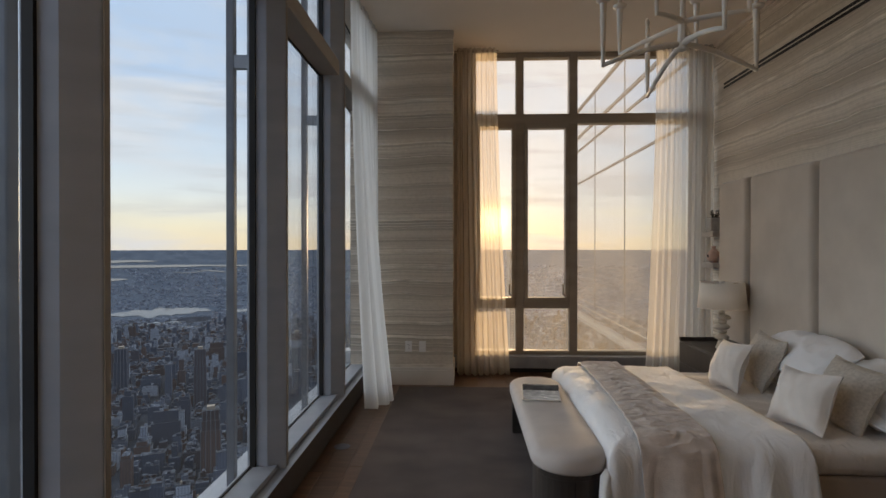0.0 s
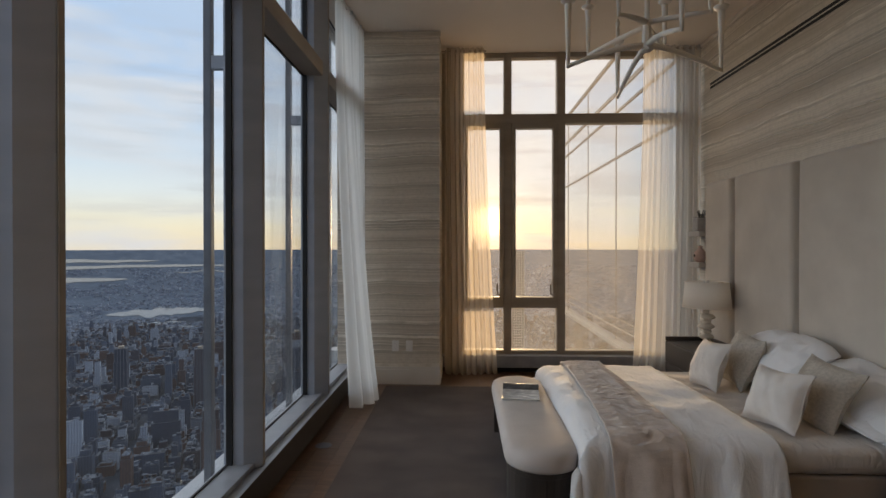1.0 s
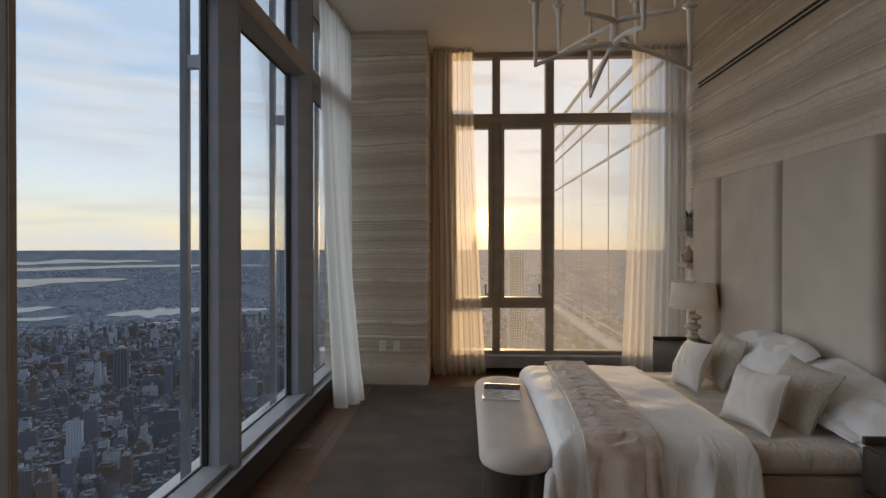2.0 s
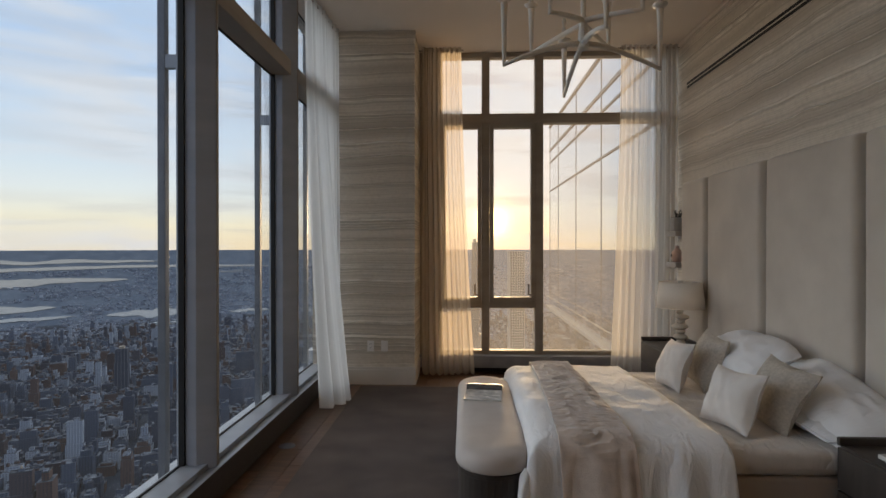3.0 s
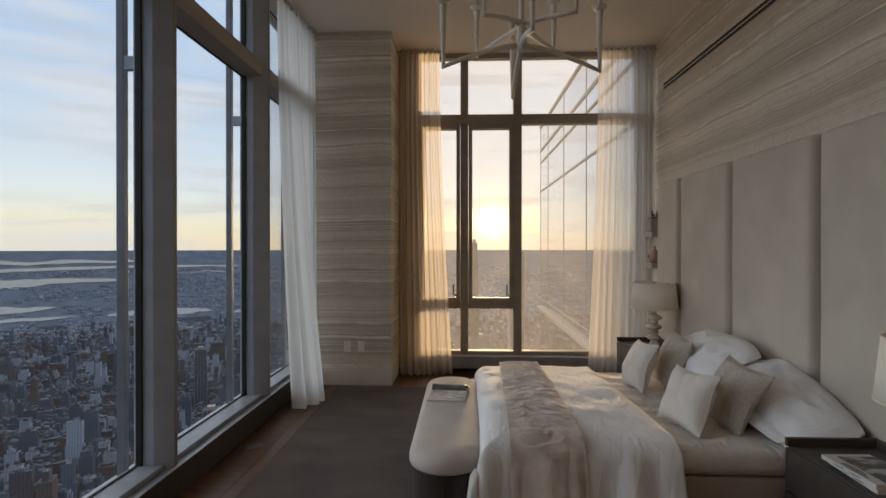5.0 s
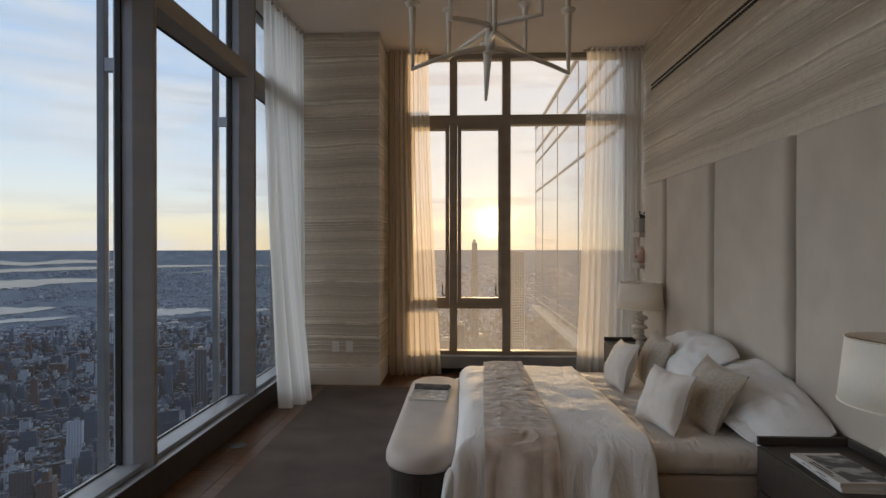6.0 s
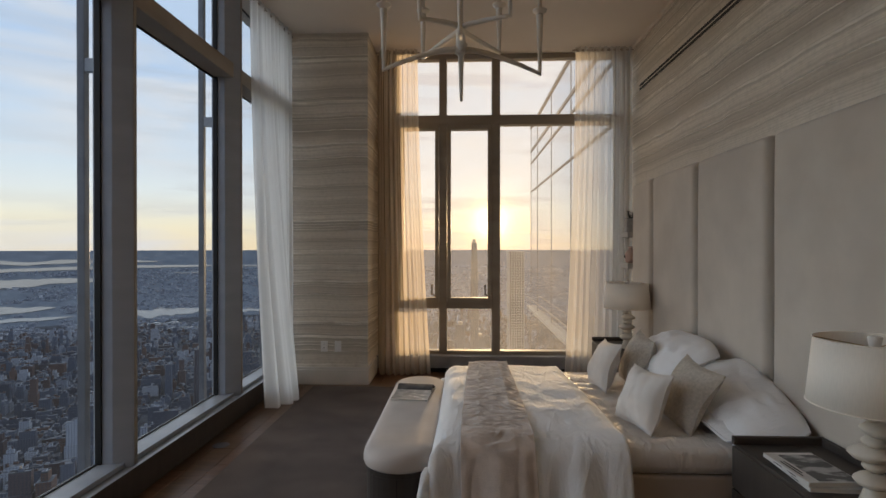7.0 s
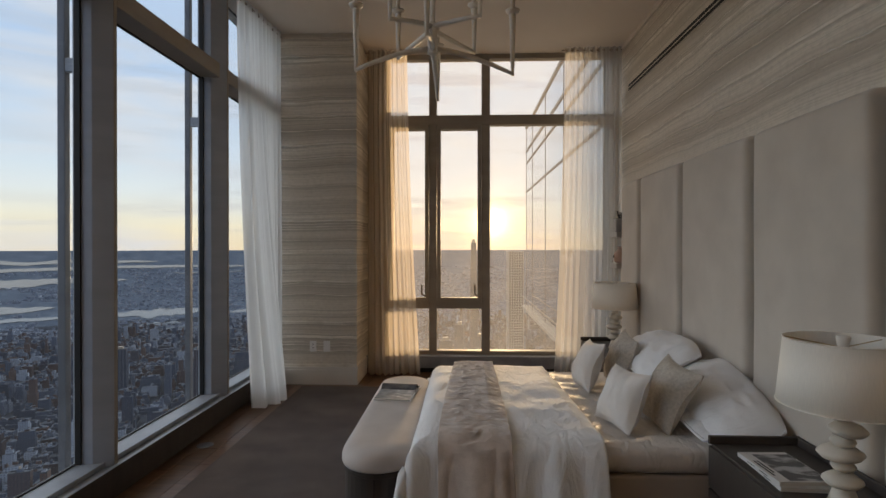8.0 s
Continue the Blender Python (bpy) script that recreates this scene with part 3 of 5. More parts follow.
part("eye_hole", lathe([(0.016, -0.002), (0.018, 0.002)], 18), M_BLACK, vase).matrix_local = pose(-0.071, -0.012, 0.078, 0, 90, 0)

# ---- bed ----
BX0, BY0, BY1 = 0.88, 2.90, 4.72


def wrinkle(x, y, z, s, amp, seed=0.0):
    return amp * noise.fractal(Vector((x * s + seed, y * s, z * s + seed)), 0.9, 2.0, 4)


def drape(d, r, flare=0.06):
    """Cloth that runs past an edge by d: (sideways, down) with a rounded shoulder of radius r."""
    if d <= 0:
        return 0.0, 0.0
    arc = r * math.pi / 2
    if d < arc:
        a = d / r
        return r * math.sin(a), r * (1 - math.cos(a))
    return r + (d - arc) * flare, r + (d - arc)


def cover(x0, x1, top, over_near, over_far, foot, r, puff, folds, nx, ny, seed, crumple=0.0, spread=0.0, slant=0.0):
    """A cloth over the bed from x0 to x1, hanging on both sides and, where foot > 0, over the foot."""
    ya, yb = BY0 + r * 0.6, BY1 - r * 0.6
    span = yb - ya
    L = span + over_near + over_far
    W = x1 - x0 + foot

    def at(u, v):
        p, q = x1 - W * (1 - u), -over_near + L * v           # p along x, q along y from the near shoulder
        dn, df = max(0, -q), max(0, q - span)
        dx = max(0, x0 - p)
        sn, zn = drape(dn, r)
        sf, zf = drape(df, r)
        sx, zx = drape(dx, r)
        y = ya + min(max(q, 0), span) - sn + sf
        x = max(p, x0) - sx * (1 + 0.25 * max(0, 1 - v * 3))
        z = top - max(zn, zf, zx)
        hang = max(zn, zf) / 0.45
        if max(zn, zf) > 0:
            k = math.sin(p * folds + 1.3 * math.sin(p * 7 + seed)) + 0.5 * math.sin(p * folds * 1.9 + seed)
            y += (-1 if zn > zf else 1) * hang * (0.034 * k + 0.030 * abs(noise.noise(Vector((p * 17, z * 2.5, seed)))) + 0.022 * noise.noise(Vector((p * 9, z * 1.5, seed + 5))) + (0.05 if zn > zf else 0))
            x += hang * 0.03 * math.sin(p * 6 + seed)
        else:
            z += puff * (math.sin(math.pi * min(max(q / span, 0), 1)) ** 0.5) * min(1, (x1 - p + 0.02) / 0.1)
        z += wrinkle(x, y, z, 2.2, (0.010 if max(zn, zf, zx) == 0 else 0.012), seed) + wrinkle(x, y, z, 7, 0.0035, seed + 3)
        if crumple and max(zn, zf) < 0.1:
            side = math.exp(-((p - (x0 + (x1 - x0) * 0.3)) / 0.09) ** 2) + 0.55 * math.exp(-((p - (x0 + (x1 - x0) * 0.78)) / 0.08) ** 2)
            rid = 1 - abs(noise.noise(Vector((p * 13, y * 24 + 2 * noise.noise(Vector((p * 7, y * 5, 1))), seed)))) * 2.2
            fin = 1 - abs(noise.noise(Vector((p * 24, y * 55, seed + 9)))) * 2
            z += crumple * (0.15 + 1.2 * side) * (rid + 0.35 * fin)
        elif crumple:
            y += 0.003 * math.sin(p * 52 + 2 * math.sin(z * 5))
        if slant:
            x -= slant * v * min(1.0, max(0.0, (p - x0) / (x1 - x0)))
        if spread:
            xm = (x0 + x1) / 2
            x = xm + (x - xm) * (1 + spread * (1 - v)) - 0.04 * (1 - v)
        return (x, y, max(z, 0.035))

    return grid_mesh(nx, ny, at)


def bed():
    b = thing("bed", 0, 0, 0, "king-size upholstered bed made up in white and ivory", "bed")
    part("base", box(0.93, HX - 0.004, BY0 + 0.03, BY1 - 0.03, 0.05, 0.30, 0.02, 3), M_BASE, b, "beige upholstered bed base")
    for x in (1.05, 2.7):
        for y in (BY0 + 0.12, BY1 - 0.12):
            part("leg", lathe([(0.02, 0.013), (0.026, 0.05)], 12, cx=x, cy=y), M_DARK, b)

    def top(u, v):
        a, c = u * 2 - 1, v
        x = 0.93 + (HX - 0.006 - 0.93) * v
        s = a * 1.08
        yc, hw = (BY0 + BY1) / 2, (BY1 - BY0) / 2
        dd = max(0, abs(s) * hw - (hw - 0.05))
        side, dn = drape(dd, 0.05, 0.0)
        y = yc + math.copysign(min(abs(s) * hw, hw - 0.05) + side, s)
        z = 0.452 - dn
        ridge = max(0.0, 1 - abs(x - 2.02) / 0.35)
        z += ridge * 0.007 * math.sin(y * 30 + 4 * noise.noise(Vector((x * 2, y * 2, 0)))) * (1 if dn == 0 else 0.2)
        z += wrinkle(x, y, z, 4, 0.006, 2)
        return (x, y, z)

    bm = grid_mesh(150, 70, top)
    mt = part("mattress", box(0.94, HX - 0.006, BY0 + 0.012, BY1 - 0.012, 0.305, 0.425, 0.05, 4), M_SHEET, b, "mattress in an ivory sheet", smooth=True)
    part("sheet", bm, M_SHEET, mt, "creased ivory satin sheet", smooth=True)
    return b


bed()
duvet = tagged(part("duvet", cover(0.90, 1.84, 0.50, 0.50, 0.46, 0.42, 0.12, 0.035, 17, 90, 150, 1.0, slant=0.12), M_LINEN, smooth=True), "puffy white cotton duvet folded over the bed", "duvet")
sol = duvet.modifiers.new("thickness", "SOLIDIFY")
sol.thickness, sol.offset = 0.03, -1
hem = [(1.838 - 0.12 * (0.2 + 0.6 * k / 40), BY0 + 0.10 + 1.62 * k / 40, 0.470 + 0.010 * math.sin(k * 0.9)) for k in range(41)]
part("hem", tube(hem, 0.016, 8), M_LINEN, duvet, smooth=True)
throw = tagged(part("throw_blanket", cover(1.00, 1.31, 0.530, 0.52, 0.46, 0.0, 0.135, 0.035, 17, 110, 480, 1.0, 0.0085, 0.33), M_THROW, smooth=True), "crumpled taupe velvet throw laid across the duvet", "throw")
sol = throw.modifiers.new("thickness", "SOLIDIFY")
sol.thickness, sol.offset = 0.012, -1


def pillow(name, w, h, t, m, material, label, group, seed, ears=0.10, flange=0.0, sag=0.0, skew=0.0):
    """Cushion in its own x (width), z (height) plane, standing on its lower edge; y is its thickness."""
    p = thing(name, 0, 0, 0, label, "pillow", group)
    p.matrix_world = m
    n = 26

    def face(sign):
        def at(u, v):
            a, c = u * 2 - 1, v * 2 - 1
            bx = 1 - ears * (1 - c * c) ** 1.0
            bz = 1 - ears * (1 - a * a) ** 1.0
            po, ex = (2.3, 0.6) if flange else (2.6, 0.55)
            k = max(0.0, (1 - abs(a) ** po)) ** ex * max(0.0, (1 - abs(c) ** po)) ** ex
            if flange:
                bx, bz = math.sqrt(1 - 0.09 * c ** 4), math.sqrt(1 - 0.09 * a ** 4)
            x = a * w / 2 * bx
            z = h / 2 + c * h / 2 * bz
            dent = 1 - 0.22 * math.exp(-((a * 2.2) ** 2 + ((c - 0.75) * 3) ** 2)) * (1 if sag else 0)
            z -= sag * (1 - a * a) * max(0, c) * h * 0.5
            if flange:
                z -= 0.045 * max(0.0, a) ** 2 * max(0.0, c + 0.6)
            y = sign * (t / 2 * k * dent + 0.004)
            y += wrinkle(x + seed * 3, z, seed, 7, 0.011, seed) * k + 0.004 * k * math.sin(a * 14 + c * 5 + seed)
            if flange:
                y += sign * 0.026 * k * (0.5 - abs(noise.noise(Vector((a * 3.2 + seed, c * 2.4 + a, seed)))) * 2)
            y += 0.012 * math.sin(3 * (a + c) + seed) * (1 - k)
            return (x + skew * z, y, z)
        return at

    bm = grid_mesh(n, n, face(-1))
    grid_mesh(n, n, face(1), bm)
    bmesh.ops.recalc_face_normals(bm, faces=bm.faces)
    part("cushion", bm, material, p, smooth=True)
    edge = []
    for k in range(4 * 18):
        s, f = divmod(k, 18)
        f = f / 18 * 2 - 1
        a, c = ((f, -1), (1, f), (-f, 1), (-1, -f))[s]
        ex, ez = (math.sqrt(1 - 0.09 * c ** 4), math.sqrt(1 - 0.09 * a ** 4)) if flange else (1 - ears * (1 - c * c), 1 - ears * (1 - a * a))
        edge.append((a * w / 2 * ex, 0.012 * math.sin(3 * (a + c) + seed), h / 2 + c * h / 2 * ez - (0.045 * max(0.0, a) ** 2 * max(0.0, c + 0.6) if flange else 0) - sag * (1 - a * a) * max(0, c) * h * 0.5))
    edge = [(ex + skew * ez, ey, ez) for ex, ey, ez in edge]
    part("piping", tube(edge + edge[:1], 0.005 if not flange else 0.009, 6), material, p, smooth=True)
    return p


def lean(x, y, z, turn, tilt, roll=0.0, dip=0.0):
    """Pose of a pillow that faces the foot of the bed; tilt leans it back to the headboard."""
    return pose(x, y, z, dip, 0, 0) @ pose(0, 0, 0, 0, 0, -90 + turn) @ pose(0, 0, 0, -tilt, 0, 0) @ pose(0, 0, 0, 0, roll, 0)


# tilt: top goes towards +x (the headboard)
pillow("bed_pillow", 0.84, 0.46, 0.13, lean(2.34, 3.35, 0.510, 1, 85, 0, 2), M_LINEN, "plump white bed pillow lying flat on the sheet", "white bed pillows", 1.0, 0.0, 0.01, 0.0)
pillow("sham_pillow", 0.94, 0.46, 0.18, lean(2.39, 3.34, 0.560, -1, 74, 0, 12), M_LINEN, "white cotton pillow in a flanged sham", "white bed pillows", 3.0, 0.0, 0.01, 0.02)
for y, s, back, dy in ((4.25, 5.0, 64, 0.13),):
    pillow("bed_pillow", 0.86, 0.46, 0.19, lean(2.33, y, 0.535, 1, 84), M_LINEN, "plump white bed pillow lying flat on the sheet", "white bed pillows", s, 0.0, 0.01, 0.0)
    pillow("sham_pillow", 0.90, 0.48, 0.23, lean(2.31, y - dy, 0.625, -1, back, 1), M_LINEN, "white cotton pillow in a flanged sham", "white bed pillows", s + 2, 0.0, 0.01, 0.02)
pillow("throw_pillow", 0.45, 0.41, 0.17, lean(2.21, 3.34, 0.455, 6, 27, 5), M_BEIGE, "square oatmeal woven throw pillow", "throw pillows", 2.0, 0.10)
pillow("throw_pillow", 0.44, 0.42, 0.17, lean(2.20, 4.22, 0.46, -4, 22, 4), M_BEIGE, "square oatmeal woven throw pillow", "throw pillows", 4.0, 0.10)
pillow("throw_pillow", 0.40, 0.36, 0.16, lean(1.95, 3.27, 0.455, 14, 26, -2), M_IVORY, "square ivory throw pillow in front", "throw pillows", 6.0, 0.11)
pillow("throw_pillow", 0.39, 0.37, 0.16, lean(1.955, 4.16, 0.455, 2, 20, -4), M_IVORY, "square ivory throw pillow in front", "throw pillows", 8.0, 0.11)

# ---- bench at the foot of the bed ----


def stadium(x0, x1, y0, y1, inset, n=14):
    r = (x1 - x0) / 2 - inset
    cx = (x0 + x1) / 2
    a, b = y0 + inset + r, y1 - inset - r
    pts = [(cx + r * math.cos(math.pi * k / n), b + r * math.sin(math.pi * k / n)) for k in range(n + 1)]
    pts += [(cx - r * math.cos(math.pi * k / n), a - r * math.sin(math.pi * k / n)) for k in range(n + 1)]
    return pts


def loft(rings, bm=None):
    bm = bm or bmesh.new()
    vs = [[bm.verts.new(p) for p in ring] for ring in rings]
    k = len(vs[0])
    for a, b in zip(vs, vs[1:]):
        for i in range(k):
            bm.faces.new((a[i], a[(i + 1) % k], b[(i + 1) % k], b[i]))
    bm.faces.new(vs[0][::-1])
    bm.faces.new(vs[-1])
    return bm


def bench():
    X0, X1, Y0, Y1 = 0.375, 0.795, 2.83, 4.64
    b = thing("bench", 0, 0, 0, "rounded bench with an ivory cushion on a dark base", "bench")
    prof = [(0.03, 0.318), (0.008, 0.322), (0.0, 0.338), (0.0, 0.372), (0.006, 0.394), (0.02, 0.411), (0.045, 0.422), (0.09, 0.428), (0.15, 0.430)]
    part("cushion", loft([[(x, y, z) for x, y in stadium(X0, X1, Y0, Y1, i)] for i, z in prof]), M_BOUCLE, b, "ivory boucle seat cushion", smooth=True)
    part("rail", loft([[(x, y, z) for x, y in stadium(X0, X1, Y0, Y1, i)] for i, z in ((0.014, 0.290), (0.012, 0.293), (0.012, 0.315), (0.016, 0.318))]), M_DARK, b, "dark veneer rim")
    for end in (0, 1):
        # half-drum leg under each end
        n, r, cx = 16, (X1 - X0) / 2 - 0.018, (X0 + X1) / 2
        cy = Y0 + 0.018 + r if end == 0 else Y1 - 0.018 - r
        s = -1 if end == 0 else 1
        arc = [(cx + r * math.cos(math.pi * k / n), cy + s * r * math.sin(math.pi * k / n)) for k in range(n + 1)]
        arc += [(arc[-1][0], cy - s * 0.06), (arc[0][0], cy - s * 0.06)]
        if end == 0:
            arc = arc[::-1]
        part("end_panel", prism(arc, 0.013, 0.290), M_DARK, b)
        part("joint", box(cx - 0.002, cx + 0.002, cy + s * (r - 0.004), cy + s * (r + 0.0015), 0.02, 0.285), M_BLACK, b)
    return b


bench()


def open_magazine():
    g = thing("open_magazine", 0.57, 4.02, 0.430, "open glossy magazine lying on the bench", "magazine")
    g.rotation_euler = (0, 0, radians(-6))
    paper = surface("glossy_grey_page", [(0.30, 0.31, 0.31), (0.50, 0.51, 0.50)], (14, 30, 5), 0.25, 0, 0.0)
    dark = surface("dark_printed_page", [(0.05, 0.05, 0.055), (0.16, 0.16, 0.16)], (10, 26, 5), 0.22)
    edge = surface("page_edges", [(0.62, 0.60, 0.56), (0.70, 0.68, 0.64)])
    blk = box(-0.135, 0.135, -0.20, 0.0, 0, 0.012, 0.002)
    part("page_block", blk, edge, g)
    part("page", grid_mesh(4, 14, lambda u, v: (-0.133 + 0.266 * u, -0.198 + 0.196 * v, 0.0135 + 0.016 * max(0, v - 0.5) ** 2 * 4)), paper, g, "grey printed page", smooth=True)
    blk2 = box(-0.135, 0.135, 0.0, 0.20, 0, 0.010, 0.002)
    part("page_block", blk2, edge, g)
    part("page", grid_mesh(4, 18, lambda u, v: (-0.133 + 0.266 * u, 0.001 + 0.197 * v, 0.012 + 0.045 * math.sin(math.pi * min(1, v * 1.6)) * (1 if v < 0.62 else 0) + 0.0)), dark, g, "dark printed page curling up", smooth=True)


open_magazine()

# ---- nightstands, lamps and books ----


def nightstand(y0, y1, name_label):
    n = thing("nightstand", 0, 0, 0, name_label, "nightstand", "nightstands")
    x0, x1, top = 2.34, HX - 0.012, 0.505
    part("body", box(x0 + 0.018, x1, y0, y1, 0.06, top, 0.004), M_DARK, n)
    part("plinth", box(x0 + 0.05, x1, y0 + 0.03, y1 - 0.03, 0.013, 0.06), M_BLACK, n)
    part("side_lip", box(x0, x1, y1 - 0.022, y1, top, 0.548, 0.004), M_DARK, n)
    part("side_lip", box(x0, x1, y0, y0 + 0.022, top, 0.548, 0.004), M_DARK, n)
    part("back_lip", box(x1 - 0.02, x1, y0 + 0.024, y1 - 0.024, top, 0.548, 0.004), M_DARK, n)
    for z0, z1 in ((0.075, 0.275), (0.285, 0.497)):
        part("drawer_front", box(x0, x0 + 0.017, y0 + 0.006, y1 - 0.006, z0, z1, 0.004), M_DARK, n)


nightstand(1.74, 2.86, "dark taupe veneer nightstand with a lamp and books")
nightstand(4.80, 5.94, "dark taupe veneer nightstand with a raised rim")
M_SHADE = sheer_mat("ivory_lampshade_linen", (0.98, 0.92, 0.815), 0.0, 0.06)


def table_lamp(x, y, z0):
    l = thing("table_lamp", x, y, z0, "table lamp of stacked cream discs with an ivory shade", "lamp", "bedside lamps")
    discs = [(0.075, 0.0, 0.020), (0.052, 0.020, 0.085), (0.088, 0.088, 0.055), (0.055, 0.145, 0.045), (0.102, 0.186, 0.060), (0.056, 0.245, 0.045), (0.084, 0.288, 0.055), (0.044, 0.345, 0.035)]
    for k, (r, z, h) in enumerate(discs):
        r *= 0.80
        prof = [(r * 0.45, z), (r * 0.8, z + h * 0.18), (r, z + h * 0.48), (r * 0.97, z + h * 0.6), (r * 0.7, z + h * 0.88), (r * 0.42, z + h)]
        if k == 0:
            prof = [(r, z), (r, z + h * 0.7), (r * 0.8, z + h)]
        if k == 1:
            prof = [(r * 1.35, z), (r * 1.1, z + h * 0.4), (r * 0.7, z + h)]
        bm = lathe(prof, 28)
        bmesh.ops.transform(bm, matrix=pose(0.004 * math.sin(k * 2.1), 0.004 * math.cos(k * 1.7), 0, 2.0 * math.sin(k * 1.3), 2.0 * math.cos(k * 2.2), 0), verts=bm.verts)
        part("disc", bm, M_CERAMIC, l, smooth=True)
    part("neck", tube([(0, 0, 0.375), (0, 0, 0.47)], 0.012, 10), M_BRASS, l)
    s0, s1 = 0.408, 0.663
    sh = bmesh.new()
    lathe([(0.228, s0), (0.203, s1)], 56, sh, cap=False)
    shade = part("shade", sh, M_SHADE, l, "ivory linen drum shade", smooth=True)
    so = shade.modifiers.new("thickness", "SOLIDIFY")
    so.thickness = 0.003
    for r, z in ((0.228, s0), (0.203, s1)):
        ring = [(r * math.cos(2 * math.pi * k / 48), r * math.sin(2 * math.pi * k / 48), z) for k in range(49)]
        part("rim", tube(ring, 0.003, 6), M_SHADE, shade)
    for k in range(3):
        a = 2 * math.pi * k / 3 + 0.3
        part("spoke", tube([(0, 0, s1 - 0.03), (0.201 * math.cos(a), 0.201 * math.sin(a), s1 - 0.008)], 0.0022, 6), M_BRASS, shade, "brass shade spoke")
    part("bulb", lathe([(0.012, 0.47), (0.028, 0.51), (0.03, 0.54), (0.018, 0.57), (0.004, 0.578)], 18), M_PLASTER, l, smooth=True)
    part("finial", lathe([(0.016, s1 - 0.034), (0.02, s1 - 0.02), (0.026, s1 + 0.012), (0.02, s1 + 0.016)], 16), M_PLASTER, l, smooth=True)
    return l


table_lamp(2.548, 2.16, 0.505)
table_lamp(2.59, 5.50, 0.505)


def book(x, y, z, w, d, t, turn, cover_mat, label, photo=None):
    b = thing("book", x, y, z, label, "book", "bedside books")
    b.rotation_euler = (0, 0, radians(turn))
    pg = surface("page_edges_cream", [(0.60, 0.57, 0.52), (0.68, 0.65, 0.60)], (3, 3, 200))
    part("page_block", box(-w / 2 + 0.004, w / 2 - 0.003, -d / 2 + 0.004, d / 2 - 0.004, 0.0025, t - 0.0025), pg, b)
    part("front_cover", box(-w / 2, w / 2, -d / 2, d / 2, t - 0.0025, t, 0.001), cover_mat, b)
    part("back_cover", box(-w / 2, w / 2, -d / 2, d / 2, 0, 0.0025, 0.001), cover_mat, b)
    part("spine", box(-w / 2 - 0.002, -w / 2 + 0.001, -d / 2, d / 2, 0, t, 0.001), cover_mat, b)
    for k in range(2):
        part("spine_print", box(-w / 2 - 0.0028, -w / 2 - 0.0021, -0.08 + 0.10 * k, -0.02 + 0.10 * k, t * 0.4, t * 0.56), M_GASKET, b, "dark unreadable print")
    if photo:
        part("cover_photo", box(-w / 2 + 0.05, w / 2 - 0.004, -d / 2 + 0.012, d / 2 - 0.03, t + 0.0002, t + 0.0008), photo, b, "printed cover photograph")
        for k in range(2):
            part("title_bar", box(-w / 2 + 0.012 + 0.016 * k, -w / 2 + 0.020 + 0.016 * k, -0.10 + 0.03 * k, 0.06, t + 0.0002, t + 0.0007), M_GASKET, b, "dark unreadable title")
    return b


M_COVER1 = surface("black_white_photo_cover", [(0.035, 0.035, 0.036), (0.42, 0.42, 0.42)], (7, 13, 1), 0.35, spread=(0.47, 0.58))
M_COVER2 = surface("white_cover", [(0.55, 0.54, 0.52), (0.66, 0.65, 0.62)], (5, 5, 5), 0.35)
book(2.520, 2.46, 0.505, 0.235, 0.33, 0.018, -3, M_COVER2, "white hardback book under another")
book(2.500, 2.475, 0.5235, 0.225, 0.33, 0.020, 1.5, M_COVER2, "white photo book with a dark cover picture", M_COVER1)

# ---- sheer curtains ----


def sheer(name, a, b, waves, amp, flare, z1, material, label, seed, ny=46):
    """Curtain from plan point a to b; folds deepen and spread towards the hem. flare: hem shift of both ends."""
    A, B = Vector(a), Vector(b)
    d = (B - A).normalized()
    nrm = Vector((-d.y, d.x))
    c = thing(name, 0, 0, 0, label, "curtain", "sheer curtains")

    def at(u, v):
        z = 0.012 + (z1 - 0.012) * (1 - v)
        low = v ** 1.6
        p = A.lerp(B, u) + d * (flare[0] * (1 - u) + flare[1] * u) * low
        ph = 2 * math.pi * waves * u + 0.7 * math.sin(u * 9 + seed) + 0.35 * noise.noise(Vector((u * 6, v * 2.2, seed))) * 3
        k = amp * (0.55 + 0.6 * v) * math.sin(ph) + amp * 0.35 * math.sin(ph * 2.3 + seed + v)
        k += flare[2] * low * math.sin(math.pi * min(1, u * 1.1 + 0.15))
        p = p + nrm * k + d * 0.25 * amp * math.cos(ph)
        z += 0.01 * math.sin(ph) * (1 if v > 0.98 else 0) * 0.6
        return (p.x, p.y, z)

    part("cloth", grid_mesh(int(waves * 14), ny, at), material, c, smooth=True)
    n = int(waves)
    for k in range(n):
        u = (k + 0.5) / n
        p = A.lerp(B, u)
        ring = [(p.x + 0.017 * d.x * math.cos(t) , p.y + 0.017 * d.y * math.cos(t), z1 - 0.035 + 0.017 * math.sin(t)) for t in [2 * math.pi * q / 14 for q in range(15)]]
        part("grommet", tube(ring, 0.0045, 6), M_FRAME_WARM, c, "bronze eyelet ring")
    part("rod", tube([(A.x - d.x * 0.03, A.y - d.y * 0.03, z1 - 0.035), (B.x + d.x * 0.03, B.y + d.y * 0.03, z1 - 0.035)], 0.008, 10), M_FRAME_WARM, c, "thin bronze curtain rod")
    return c


sheer("curtain", (-1.03, 4.92), (-0.965, 5.87), 8, 0.032, (0.04, 0.0, -0.27), CEIL - 0.01, M_SHEER, "floor-length white sheer curtain at the window wall", 1.0)
sheer("curtain", (-0.09, 6.42), (0.38, 6.42), 8, 0.030, (0.0, 0.16, -0.05), CEIL - 0.01, M_SHEER_WARM, "floor-length cream sheer curtain with the sun's gold in its colour", 2.0)
